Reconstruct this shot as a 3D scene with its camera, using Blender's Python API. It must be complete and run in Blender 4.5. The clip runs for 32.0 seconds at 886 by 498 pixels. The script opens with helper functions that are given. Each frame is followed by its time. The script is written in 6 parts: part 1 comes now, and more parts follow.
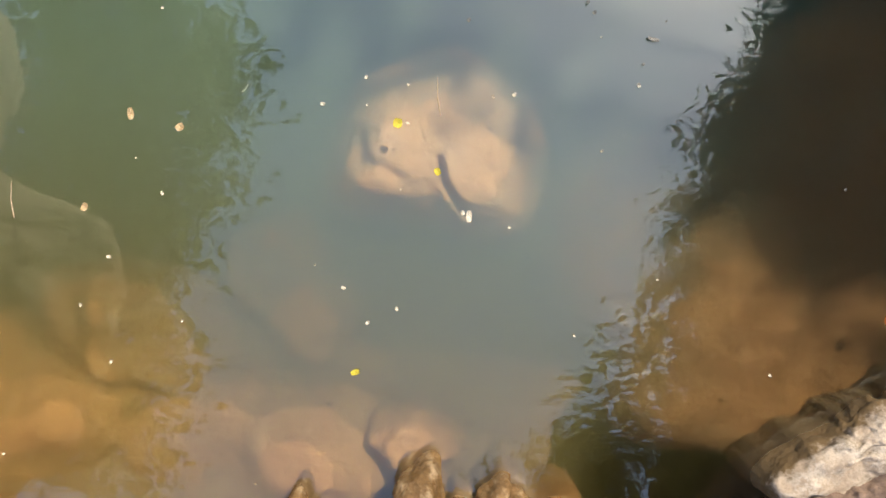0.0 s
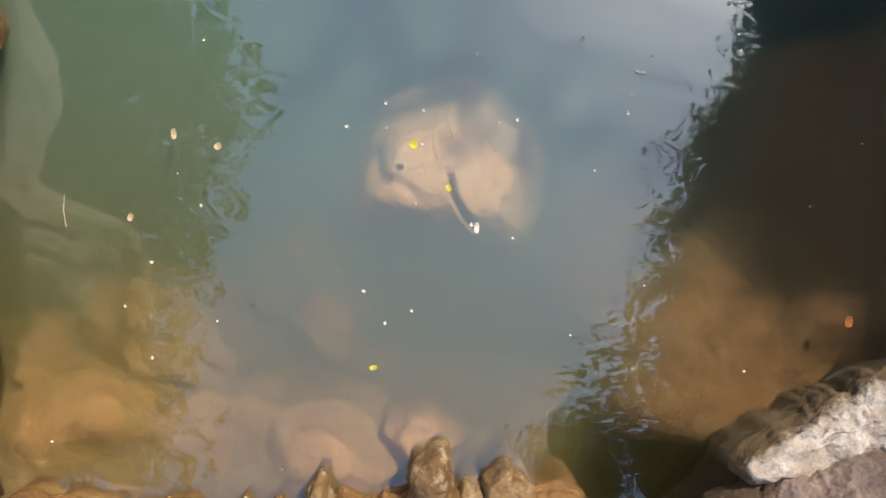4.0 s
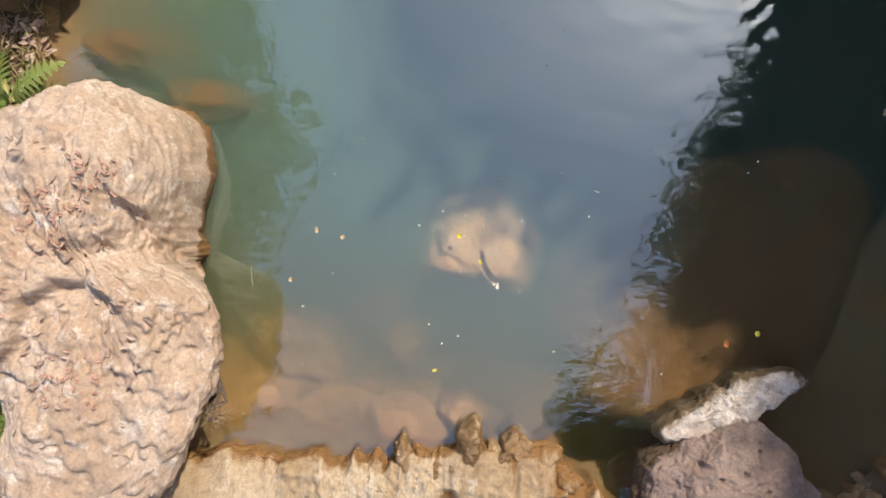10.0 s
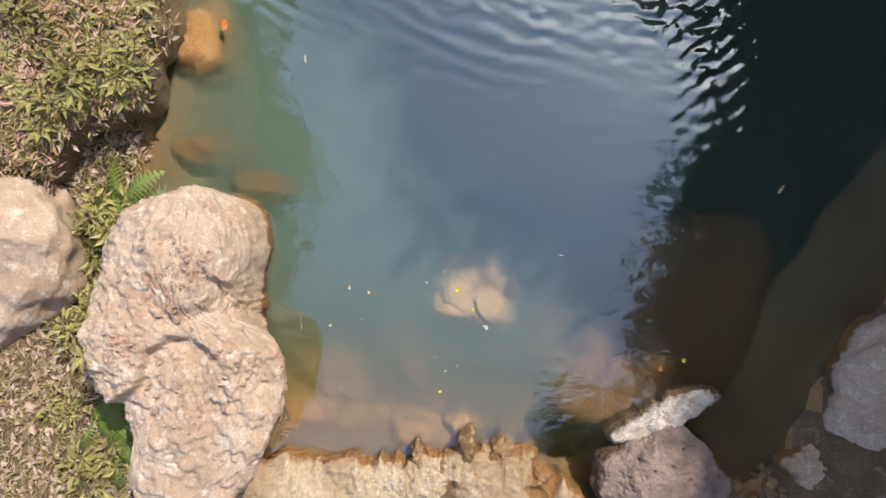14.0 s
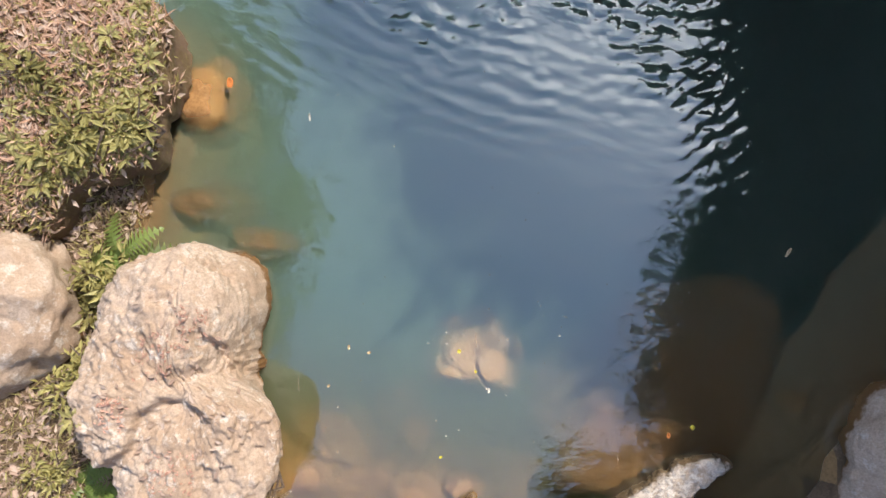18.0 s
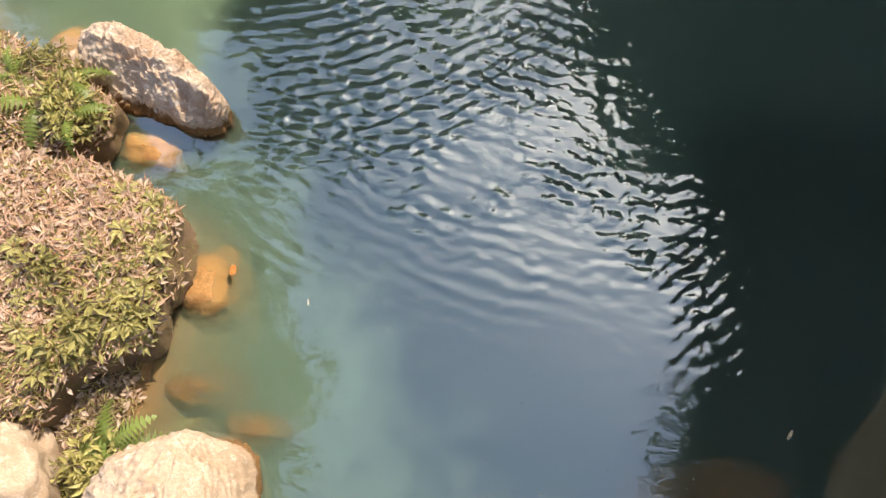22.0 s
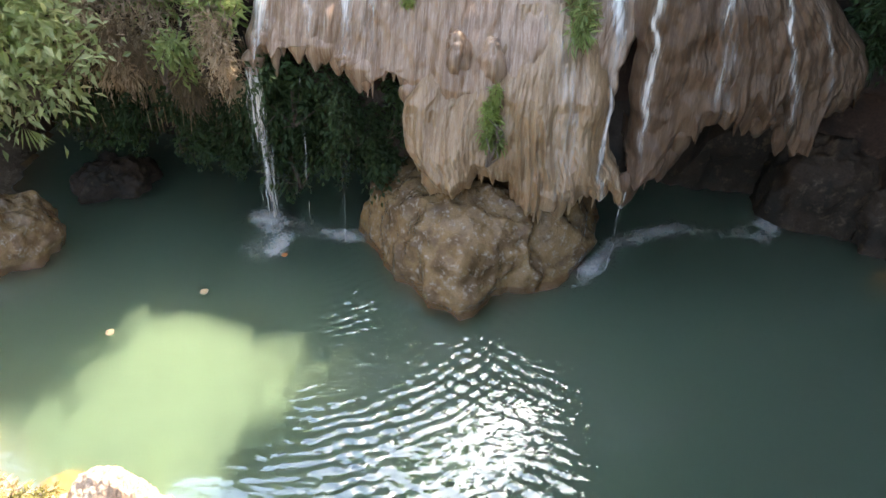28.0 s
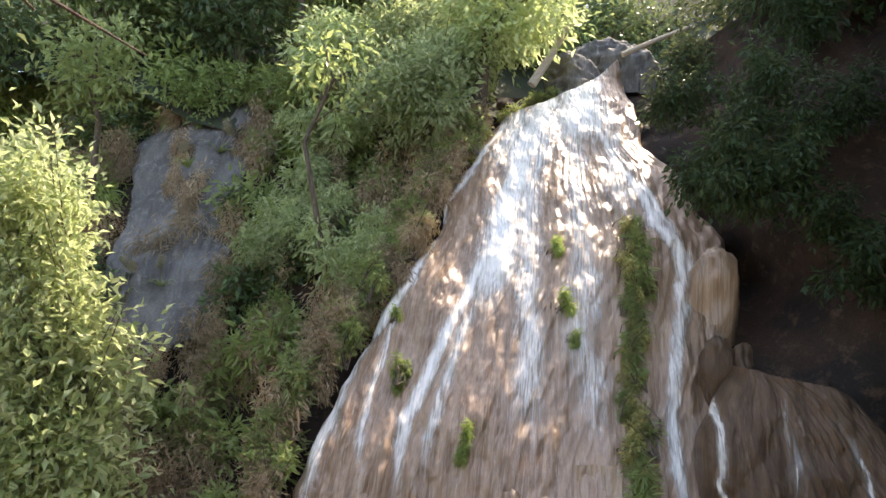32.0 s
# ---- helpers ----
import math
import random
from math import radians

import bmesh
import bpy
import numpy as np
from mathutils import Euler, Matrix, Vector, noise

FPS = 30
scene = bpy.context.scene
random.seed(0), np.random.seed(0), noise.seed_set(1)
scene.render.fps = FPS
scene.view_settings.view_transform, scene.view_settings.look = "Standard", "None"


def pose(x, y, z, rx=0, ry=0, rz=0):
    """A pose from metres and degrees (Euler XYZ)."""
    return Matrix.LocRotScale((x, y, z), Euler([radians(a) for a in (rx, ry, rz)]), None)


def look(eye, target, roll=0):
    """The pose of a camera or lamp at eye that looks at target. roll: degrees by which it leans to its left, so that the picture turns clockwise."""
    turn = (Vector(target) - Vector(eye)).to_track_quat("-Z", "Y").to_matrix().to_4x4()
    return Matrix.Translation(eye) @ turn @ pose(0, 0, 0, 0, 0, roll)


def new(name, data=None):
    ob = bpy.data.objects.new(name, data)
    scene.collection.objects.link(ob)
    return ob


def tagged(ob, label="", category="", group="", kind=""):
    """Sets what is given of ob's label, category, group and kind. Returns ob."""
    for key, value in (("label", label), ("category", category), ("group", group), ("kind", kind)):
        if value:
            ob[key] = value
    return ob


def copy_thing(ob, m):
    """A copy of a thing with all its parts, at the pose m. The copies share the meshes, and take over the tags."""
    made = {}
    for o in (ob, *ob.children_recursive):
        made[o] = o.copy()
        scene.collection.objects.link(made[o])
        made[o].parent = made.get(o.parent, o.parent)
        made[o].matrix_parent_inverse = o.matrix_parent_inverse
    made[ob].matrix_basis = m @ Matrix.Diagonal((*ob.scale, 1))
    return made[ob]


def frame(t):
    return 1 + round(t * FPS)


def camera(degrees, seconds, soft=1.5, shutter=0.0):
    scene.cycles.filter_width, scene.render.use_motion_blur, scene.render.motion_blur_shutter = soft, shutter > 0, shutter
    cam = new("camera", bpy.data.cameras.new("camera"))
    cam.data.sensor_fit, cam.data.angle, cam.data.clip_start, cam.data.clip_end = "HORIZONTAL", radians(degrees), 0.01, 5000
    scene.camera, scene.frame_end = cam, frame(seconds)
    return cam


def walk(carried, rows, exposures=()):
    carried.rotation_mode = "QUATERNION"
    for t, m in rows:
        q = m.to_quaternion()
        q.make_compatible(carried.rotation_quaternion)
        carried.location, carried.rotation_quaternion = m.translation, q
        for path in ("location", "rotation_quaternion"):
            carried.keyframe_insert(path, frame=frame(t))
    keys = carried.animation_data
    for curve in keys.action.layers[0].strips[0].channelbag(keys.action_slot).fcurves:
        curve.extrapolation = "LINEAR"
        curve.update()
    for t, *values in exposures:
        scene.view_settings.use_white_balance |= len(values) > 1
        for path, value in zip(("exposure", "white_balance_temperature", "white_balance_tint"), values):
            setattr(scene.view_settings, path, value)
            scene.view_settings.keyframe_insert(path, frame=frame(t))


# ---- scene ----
from mathutils.bvhtree import BVHTree

PATH = [
    (0, (0.084, 0.057, 2.471), (0.111, -0.028, 0.473), 167.9),
    (0.5, (0.047, 0.029, 2.459), (0.101, -0.029, 0.461), 142.5),
    (1, (0.061, 0.033, 2.447), (0.103, -0.023, 0.448), 148.4),
    (1.5, (0.073, 0.033, 2.433), (0.096, -0.018, 0.434), 161.9),
    (2, (0.006, 0.016, 2.441), (0.067, -0.018, 0.442), 125.3),
    (2.5, (-0.01, 0.001, 2.513), (0.061, -0.013, 0.514), 107.3),
    (4.5, (-0.009, 0.043, 2.871), (0.033, -0.004, 0.872), 144.0),
    (5, (0.016, -0.078, 3.007), (0.023, -0.056, 1.007), 24.5),
    (5.5, (-0.031, -0.082, 3.108), (-0.014, -0.062, 1.108), 46.8),
    (6, (-0.076, -0.007, 3.233), (-0.056, -0.029, 1.233), 141.9),
    (6.5, (-0.113, 0.003, 3.356), (-0.092, -0.017, 1.357), 140.2),
    (7, (-0.151, 0.028, 3.465), (-0.125, 0.007, 1.465), 134.0),
    (7.5, (-0.165, 0.092, 3.6), (-0.147, 0.056, 1.6), 158.5),
    (8, (-0.187, 0.141, 3.723), (-0.166, 0.102, 1.724), 157.8),
    (8.5, (-0.205, 0.185, 3.864), (-0.18, 0.149, 1.865), 150.3),
    (9, (-0.201, 0.216, 4.054), (-0.182, 0.193, 2.054), 146.2),
    (9.5, (-0.215, 0.264, 4.282), (-0.198, 0.245, 2.282), 144.3),
    (10, (-0.204, 0.338, 4.559), (-0.198, 0.317, 2.559), 170.0),
    (10.5, (-0.194, 0.411, 4.807), (-0.194, 0.386, 2.807), -173.3),
    (11, (-0.207, 0.486, 5.046), (-0.207, 0.457, 3.047), -175.1),
    (11.5, (-0.187, 0.574, 5.269), (-0.196, 0.538, 3.27), -160.7),
    (12, (-0.195, 0.652, 5.473), (-0.202, 0.612, 3.474), -164.2),
    (12.5, (-0.182, 0.726, 5.683), (-0.189, 0.684, 3.684), -164.5),
    (13, (-0.202, 0.814, 5.91), (-0.207, 0.768, 3.911), -168.9),
    (13.5, (-0.217, 0.884, 6.038), (-0.223, 0.837, 4.039), -167.8),
    (15.5, (-0.264, 0.876, 5.895), (-0.27, 0.833, 3.895), -166.6),
    (16, (-0.271, 0.9, 5.872), (-0.277, 0.864, 3.872), -166.1),
    (16.5, (-0.288, 0.909, 5.87), (-0.29, 0.901, 3.87), -161.9),
    (17, (-0.278, 0.928, 5.884), (-0.286, 0.956, 3.885), -9.7),
    (17.5, (-0.263, 0.951, 5.908), (-0.279, 1.008, 3.909), -9.5),
    (18, (-0.262, 0.973, 5.925), (-0.281, 1.071, 3.928), -5.3),
    (18.5, (-0.285, 0.977, 5.943), (-0.301, 1.142, 3.95), -0.3),
    (19, (-0.282, 1.016, 5.969), (-0.305, 1.231, 3.98), -0.7),
    (19.5, (-0.268, 1.021, 5.98), (-0.299, 1.3, 4.0), -1.2),
    (20, (-0.265, 1.045, 5.993), (-0.302, 1.376, 4.021), -1.0),
    (20.5, (-0.252, 1.081, 6.013), (-0.297, 1.467, 4.051), -1.3),
    (21, (-0.248, 1.104, 6.021), (-0.298, 1.549, 4.071), -1.1),
    (21.5, (-0.242, 1.121, 6.033), (-0.297, 1.627, 4.099), -1.0),
    (22, (-0.241, 1.123, 6.043), (-0.302, 1.695, 4.128), -0.9),
    (22.5, (-0.226, 1.151, 6.061), (-0.298, 1.787, 4.166), -1.3),
    (23, (-0.239, 1.157, 6.073), (-0.312, 1.859, 4.201), -0.9),
    (23.5, (-0.273, 1.173, 6.118), (-0.339, 1.942, 4.273), 0.2),
    (24, (-0.287, 1.214, 6.162), (-0.351, 2.031, 4.338), 0.7),
    (24.5, (-0.325, 1.138, 6.097), (-0.389, 2.047, 4.316), 1.1),
    (26.5, (-0.619, 1.087, 6.065), (-0.65, 2.365, 4.527), 4.5),
    (27, (-0.608, 1.09, 6.038), (-0.659, 2.481, 4.602), 3.8),
    (27.5, (-0.605, 1.099, 6.049), (-0.672, 2.598, 4.727), 3.5),
    (28, (-0.589, 1.091, 6.048), (-0.676, 2.701, 4.865), 3.1),
    (28.5, (-0.599, 1.11, 6.044), (-0.698, 2.813, 5.001), 3.0),
    (29, (-0.618, 1.08, 5.968), (-0.733, 2.898, 5.142), 2.8),
    (29.5, (-0.606, 1.069, 5.896), (-0.751, 2.964, 5.273), 2.7),
    (30, (-0.548, 1.07, 5.827), (-0.772, 3.007, 5.384), 2.6),
    (30.5, (-0.579, 1.069, 5.786), (-0.872, 3.029, 5.515), 2.7),
    (31, (-0.623, 1.075, 5.694), (-0.938, 3.048, 5.61), 2.9),
    (31.5, (-0.619, 1.13, 5.588), (-0.942, 3.101, 5.699), 3.0),
    (32, (-0.649, 1.163, 5.563), (-0.967, 3.133, 5.694), 3.0),
]
cam = camera(66.5, 32.0)
walk(cam, [(t, look(eye, target, roll)) for t, eye, target, roll in PATH],
     [(0, 1.17, 7500, 12), (5, 1.08, 6650, 13), (9, 1.1, 6700, 14), (17, 1.2, 6350, 13), (21, 1.45, 6950, 12.5), (24, 1.83, 7800, 13), (26.5, 2.15, 7700, 13), (27, 2.35, 7700, 13), (28, 3.0, 7500, 12), (29, 3.35, 7300, 12), (30, 3.15, 7500, 14), (31, 2.95, 7500, 13), (32, 2.5, 7700, 15)])

# ---- sky and sun ----
SUN_ELEVATION, SUN_AZIMUTH = 51.0, 30.0        # degrees; azimuth from +y towards +x
world = bpy.data.worlds.new("sky")
scene.world = world
world.use_nodes = True
sky = world.node_tree.nodes.new("ShaderNodeTexSky")
sky.sky_type, sky.sun_disc = "NISHITA", False
sky.sun_elevation, sky.sun_rotation = radians(SUN_ELEVATION), radians(SUN_AZIMUTH)
sky.air_density, sky.dust_density, sky.ozone_density = 1.0, 1.5, 1.4
background = world.node_tree.nodes["Background"]
world.node_tree.links.new(sky.outputs[0], background.inputs[0])
background.inputs[1].default_value = 0.148
sun_data = bpy.data.lights.new("sun", "SUN")
sun_data.energy, sun_data.angle, sun_data.color = 2.1, radians(0.53), (1.0, 0.94, 0.84)
sun = new("sun", sun_data)
ce, se = math.cos(radians(SUN_ELEVATION)), math.sin(radians(SUN_ELEVATION))
sun_way = Vector((ce * math.sin(radians(SUN_AZIMUTH)), ce * math.cos(radians(SUN_AZIMUTH)), se))
sun.matrix_world = look(sun_way * 60, (0, 0, 0))

# ---- numeric helpers ----
def lattice(i, j, k):
    h = (i.astype(np.int64) * 374761393 + j.astype(np.int64) * 668265263 + k.astype(np.int64) * 2147483647) & 0xFFFFFFFF
    h = ((h ^ (h >> 13)) * 1274126177) & 0xFFFFFFFF
    return ((h ^ (h >> 16)) & 0xFFFF) / 32767.5 - 1.0


def value_noise(p):
    p = np.asarray(p, float)
    f = np.floor(p)
    q = p - f
    q = q * q * (3 - 2 * q)
    a, out = f.astype(np.int64), 0
    for dx in (0, 1):
        for dy in (0, 1):
            for dz in (0, 1):
                w = (q[..., 0] if dx else 1 - q[..., 0]) * (q[..., 1] if dy else 1 - q[..., 1]) * (q[..., 2] if dz else 1 - q[..., 2])
                out = out + w * lattice(a[..., 0] + dx, a[..., 1] + dy, a[..., 2] + dz)
    return out


def fbm(p, octaves=4, gain=0.5):
    p = np.asarray(p, float)
    out, amp = 0, 1.0
    for n in range(octaves):
        out = out + amp * value_noise(p * 2.03 ** n + 17.3 * n)
        amp *= gain
    return out


def ridged(p, octaves=3):
    p = np.asarray(p, float)
    out, amp = 0, 1.0
    for n in range(octaves):
        out = out + amp * (0.55 - 2 * np.abs(value_noise(p * 2.1 ** n + 9.1 * n)))
        amp *= 0.5
    return out


def link_mesh(name, verts, faces, material, parent=None, label="", smooth=True):
    me = bpy.data.meshes.new(name)
    me.from_pydata([tuple(v) for v in np.asarray(verts, float)], [], [tuple(f) for f in faces])
    me.materials.append(material)
    if smooth:
        me.polygons.foreach_set("use_smooth", [True] * len(me.polygons))
    me.update()
    ob = new(name, me)
    if parent is not None:
        ob.parent = parent
    if label:
        tagged(ob, label)
    return ob


def quad_mesh(name, X, Y, Z, material):
    """A large grid of quads, built in one go."""
    rows, cols = X.shape
    k = np.arange(rows * cols, dtype=np.int32).reshape(rows, cols)
    F = np.stack([k[:-1, :-1], k[:-1, 1:], k[1:, 1:], k[1:, :-1]], -1).reshape(-1, 4)
    me = bpy.data.meshes.new(name)
    me.vertices.add(rows * cols)
    me.vertices.foreach_set("co", np.stack([X, Y, Z], -1).astype(np.float32).ravel())
    me.loops.add(F.size)
    me.loops.foreach_set("vertex_index", F.ravel())
    me.polygons.add(len(F))
    me.polygons.foreach_set("loop_start", np.arange(0, F.size, 4, dtype=np.int32))
    me.polygons.foreach_set("use_smooth", np.ones(len(F), dtype=bool))
    me.update(calc_edges=True)
    me.materials.append(material)
    return new(name, me)


def part(name, bm, material, parent=None, label=""):
    me = bpy.data.meshes.new(name)
    bm.to_mesh(me)
    bm.free()
    me.materials.append(material)
    ob = new(name, me)
    if parent is not None:
        ob.parent = parent
    if label:
        tagged(ob, label)
    return ob


def grid_faces(rows, cols, wrap=False):
    f = []
    for r in range(rows - 1):
        for c in range(cols if wrap else cols - 1):
            d = (c + 1) % cols
            f.append((r * cols + c, r * cols + d, (r + 1) * cols + d, (r + 1) * cols + c))
    return f


# ---- materials ----
def nodes_of(name):
    m = bpy.data.materials.new(name)
    m.use_nodes = True
    return m, m.node_tree.nodes, m.node_tree.links


def texture(n, l, scale, detail=6, stretch=(1, 1, 1), rough=0.6, kind="noise", offset=0.0):
    co = n.new("ShaderNodeTexCoord")
    mp = n.new("ShaderNodeMapping")
    mp.inputs["Scale"].default_value = stretch
    mp.inputs["Location"].default_value = (offset, offset * 0.7, offset * 1.3)
    l.new(co.outputs["Object"], mp.inputs[0])
    if kind == "noise":
        t = n.new("ShaderNodeTexNoise")
        t.inputs["Detail"].default_value, t.inputs["Roughness"].default_value = detail, rough
    else:
        t = n.new("ShaderNodeTexVoronoi")
    t.inputs["Scale"].default_value = scale
    l.new(mp.outputs[0], t.inputs["Vector"])
    return t.outputs[0]


def ramp(n, l, value, lo, hi):
    r = n.new("ShaderNodeMapRange")
    r.interpolation_type = "SMOOTHSTEP"
    r.inputs["From Min"].default_value, r.inputs["From Max"].default_value = lo, hi
    l.new(value, r.inputs["Value"])
    return r.outputs["Result"]


def blend(n, l, factor, a, b, mode="MIX"):
    x = n.new("ShaderNodeMix")
    x.data_type, x.blend_type = "RGBA", mode
    if isinstance(factor, (int, float)):
        x.inputs[0].default_value = factor
    else:
        l.new(factor, x.inputs[0])
    for socket, c in ((x.inputs[6], a), (x.inputs[7], b)):
        if isinstance(c, tuple):
            socket.default_value = (*c, 1)
        else:
            l.new(c, socket)
    return x.outputs[2]


def bumped(n, l, height, strength, distance, normal=None):
    b = n.new("ShaderNodeBump")
    b.inputs["Strength"].default_value, b.inputs["Distance"].default_value = strength, distance
    l.new(height, b.inputs["Height"])
    if normal is not None:
        l.new(normal, b.inputs["Normal"])
    return b.outputs[0]


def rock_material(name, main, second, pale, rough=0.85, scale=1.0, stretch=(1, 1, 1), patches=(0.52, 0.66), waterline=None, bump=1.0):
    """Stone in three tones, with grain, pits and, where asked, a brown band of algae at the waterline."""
    m, n, l = nodes_of(name)
    p = n["Principled BSDF"]
    big = texture(n, l, 2.2 * scale, 5, stretch)
    mid = texture(n, l, 9 * scale, 8, stretch, 0.7, offset=3)
    fine = texture(n, l, 55 * scale, 6, stretch, 0.7, offset=8)
    c = blend(n, l, ramp(n, l, big, 0.40, 0.62), main, second)
    c = blend(n, l, ramp(n, l, mid, *patches), c, pale)
    c = blend(n, l, ramp(n, l, fine, 0.35, 0.75), c, blend(n, l, 0.55, c, tuple(v * 0.45 for v in second)), "MIX")
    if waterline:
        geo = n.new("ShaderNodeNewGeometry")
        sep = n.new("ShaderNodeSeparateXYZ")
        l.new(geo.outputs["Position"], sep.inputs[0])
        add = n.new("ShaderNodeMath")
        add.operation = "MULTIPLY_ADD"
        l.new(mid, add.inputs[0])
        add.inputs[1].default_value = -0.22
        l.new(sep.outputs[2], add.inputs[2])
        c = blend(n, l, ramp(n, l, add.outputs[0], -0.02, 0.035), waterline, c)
    l.new(c, p.inputs["Base Color"])
    p.inputs["Roughness"].default_value = rough
    pits = texture(n, l, 26 * scale, 2, stretch, kind="voronoi")
    nb = bumped(n, l, mid, 0.55 * bump, 0.05)
    nb = bumped(n, l, pits, 0.35 * bump, 0.012, nb)
    nb = bumped(n, l, fine, 0.5 * bump, 0.01, nb)
    l.new(nb, p.inputs["Normal"])
    return m


def leaf_material(name, a, b, translucent=0.4, gloss=0.5):
    m, n, l = nodes_of(name)
    p = n["Principled BSDF"]
    geo = n.new("ShaderNodeNewGeometry")
    info = n.new("ShaderNodeObjectInfo")
    c = blend(n, l, geo.outputs["Random Per Island"], a, b)
    hsv = n.new("ShaderNodeHueSaturation")
    mr = n.new("ShaderNodeMapRange")
    mr.inputs["To Min"].default_value, mr.inputs["To Max"].default_value = 0.75, 1.3
    l.new(info.outputs["Random"], mr.inputs["Value"])
    l.new(mr.outputs["Result"], hsv.inputs["Value"])
    l.new(c, hsv.inputs["Color"])
    l.new(hsv.outputs[0], p.inputs["Base Color"])
    p.inputs["Roughness"].default_value = gloss * 0.8
    tr = n.new("ShaderNodeBsdfTranslucent")
    bright = blend(n, l, 0.5, hsv.outputs[0], (0.40, 0.44, 0.20))
    l.new(bright, tr.inputs["Color"])
    mix = n.new("ShaderNodeMixShader")
    mix.inputs[0].default_value = translucent
    l.new(p.outputs[0], mix.inputs[1])
    l.new(tr.outputs[0], mix.inputs[2])
    l.new(mix.outputs[0], n["Material Output"].inputs[0])
    return m


def plain_material(name, a, b, scale=20, rough=0.8, metal=0.0):
    m, n, l = nodes_of(name)
    p = n["Principled BSDF"]
    t = texture(n, l, scale, 6)
    l.new(blend(n, l, ramp(n, l, t, 0.35, 0.65), a, b), p.inputs["Base Color"])
    p.inputs["Roughness"].default_value, p.inputs["Metallic"].default_value = rough, metal
    l.new(bumped(n, l, t, 0.5, 0.01), p.inputs["Normal"])
    return m


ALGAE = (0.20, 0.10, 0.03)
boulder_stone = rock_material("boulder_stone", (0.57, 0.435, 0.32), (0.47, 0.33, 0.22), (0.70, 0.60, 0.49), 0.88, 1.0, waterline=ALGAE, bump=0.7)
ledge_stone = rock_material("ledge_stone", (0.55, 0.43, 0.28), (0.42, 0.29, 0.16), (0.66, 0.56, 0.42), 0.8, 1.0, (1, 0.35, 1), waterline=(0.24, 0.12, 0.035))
wet_stone = rock_material("wet_stone", (0.36, 0.22, 0.10), (0.22, 0.125, 0.05), (0.52, 0.38, 0.23), 0.3, 1.6)
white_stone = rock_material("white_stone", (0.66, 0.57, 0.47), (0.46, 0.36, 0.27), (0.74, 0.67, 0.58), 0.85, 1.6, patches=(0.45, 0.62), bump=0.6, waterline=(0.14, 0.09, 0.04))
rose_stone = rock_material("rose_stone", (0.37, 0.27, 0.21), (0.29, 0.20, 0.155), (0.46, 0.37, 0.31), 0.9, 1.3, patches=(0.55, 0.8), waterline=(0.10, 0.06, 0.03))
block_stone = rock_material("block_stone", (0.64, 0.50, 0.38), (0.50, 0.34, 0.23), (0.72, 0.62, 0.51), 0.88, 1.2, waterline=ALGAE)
silted_stone = rock_material("silted_stone", (0.44, 0.23, 0.08), (0.34, 0.17, 0.055), (0.50, 0.29, 0.13), 0.95, 0.8, bump=0.5)
# Darker brown version of silted_stone, for the slab and two stones.
dark_brown_stone = rock_material("dark_brown_stone", (0.22, 0.105, 0.032), (0.16, 0.075, 0.022), (0.27, 0.14, 0.05), 0.9, 0.8, bump=0.5)
pale_silted_stone = rock_material("pale_silted_stone", (0.56, 0.33, 0.15), (0.45, 0.25, 0.105), (0.61, 0.39, 0.21), 0.95, 0.8, bump=0.5)
# Wet cave stone and red cliff stone, both darkened in colour for shade.
shade_toned_cave_stone = rock_material("shade_toned_cave_stone", (0.055, 0.037, 0.024), (0.026, 0.021, 0.015), (0.10, 0.07, 0.045), 0.6, 0.6)
shade_toned_red_stone = rock_material("shade_toned_red_stone", (0.055, 0.031, 0.02), (0.026, 0.019, 0.015), (0.09, 0.056, 0.036), 0.8, 0.45)
slate_stone = rock_material("slate_stone", (0.20, 0.185, 0.165), (0.12, 0.11, 0.10), (0.30, 0.28, 0.25), 0.75, 0.7, (1, 1, 0.3))
tufa_stone = rock_material("tufa_stone", (0.40, 0.26, 0.165), (0.23, 0.135, 0.075), (0.54, 0.41, 0.30), 0.3, 1.8, (2.6, 0.3, 0.10), patches=(0.45, 0.75), bump=0.45)
# Tufa colour lowered to stand in for shade right of the falls.
shade_toned_tufa = rock_material("shade_toned_tufa", (0.135, 0.083, 0.05), (0.08, 0.048, 0.028), (0.20, 0.138, 0.093), 0.3, 1.8, (2.2, 0.3, 0.16), patches=(0.48, 0.75), bump=0.6)
ochre_tufa = rock_material("ochre_tufa", (0.37, 0.235, 0.125), (0.24, 0.14, 0.065), (0.48, 0.35, 0.22), 0.28, 1.8, (2.2, 0.3, 0.12), patches=(0.45, 0.75), bump=0.5)
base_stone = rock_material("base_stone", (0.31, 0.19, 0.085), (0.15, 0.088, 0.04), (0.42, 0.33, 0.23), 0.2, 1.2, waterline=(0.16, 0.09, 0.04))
soil = rock_material("soil", (0.20, 0.13, 0.075), (0.13, 0.085, 0.045), (0.30, 0.21, 0.13), 0.95, 1.2)
bed_silt = rock_material("bed_silt", (0.28, 0.17, 0.07), (0.22, 0.13, 0.055), (0.33, 0.21, 0.10), 0.95, 0.7, bump=0.3)
moss = rock_material("moss", (0.20, 0.135, 0.06), (0.24, 0.15, 0.09), (0.28, 0.22, 0.08), 0.95, 3.0)
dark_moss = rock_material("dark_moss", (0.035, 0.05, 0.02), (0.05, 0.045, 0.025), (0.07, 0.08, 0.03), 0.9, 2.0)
bark = rock_material("bark", (0.17, 0.12, 0.08), (0.10, 0.07, 0.05), (0.26, 0.21, 0.16), 0.9, 3.0, (2, 2, 0.3))

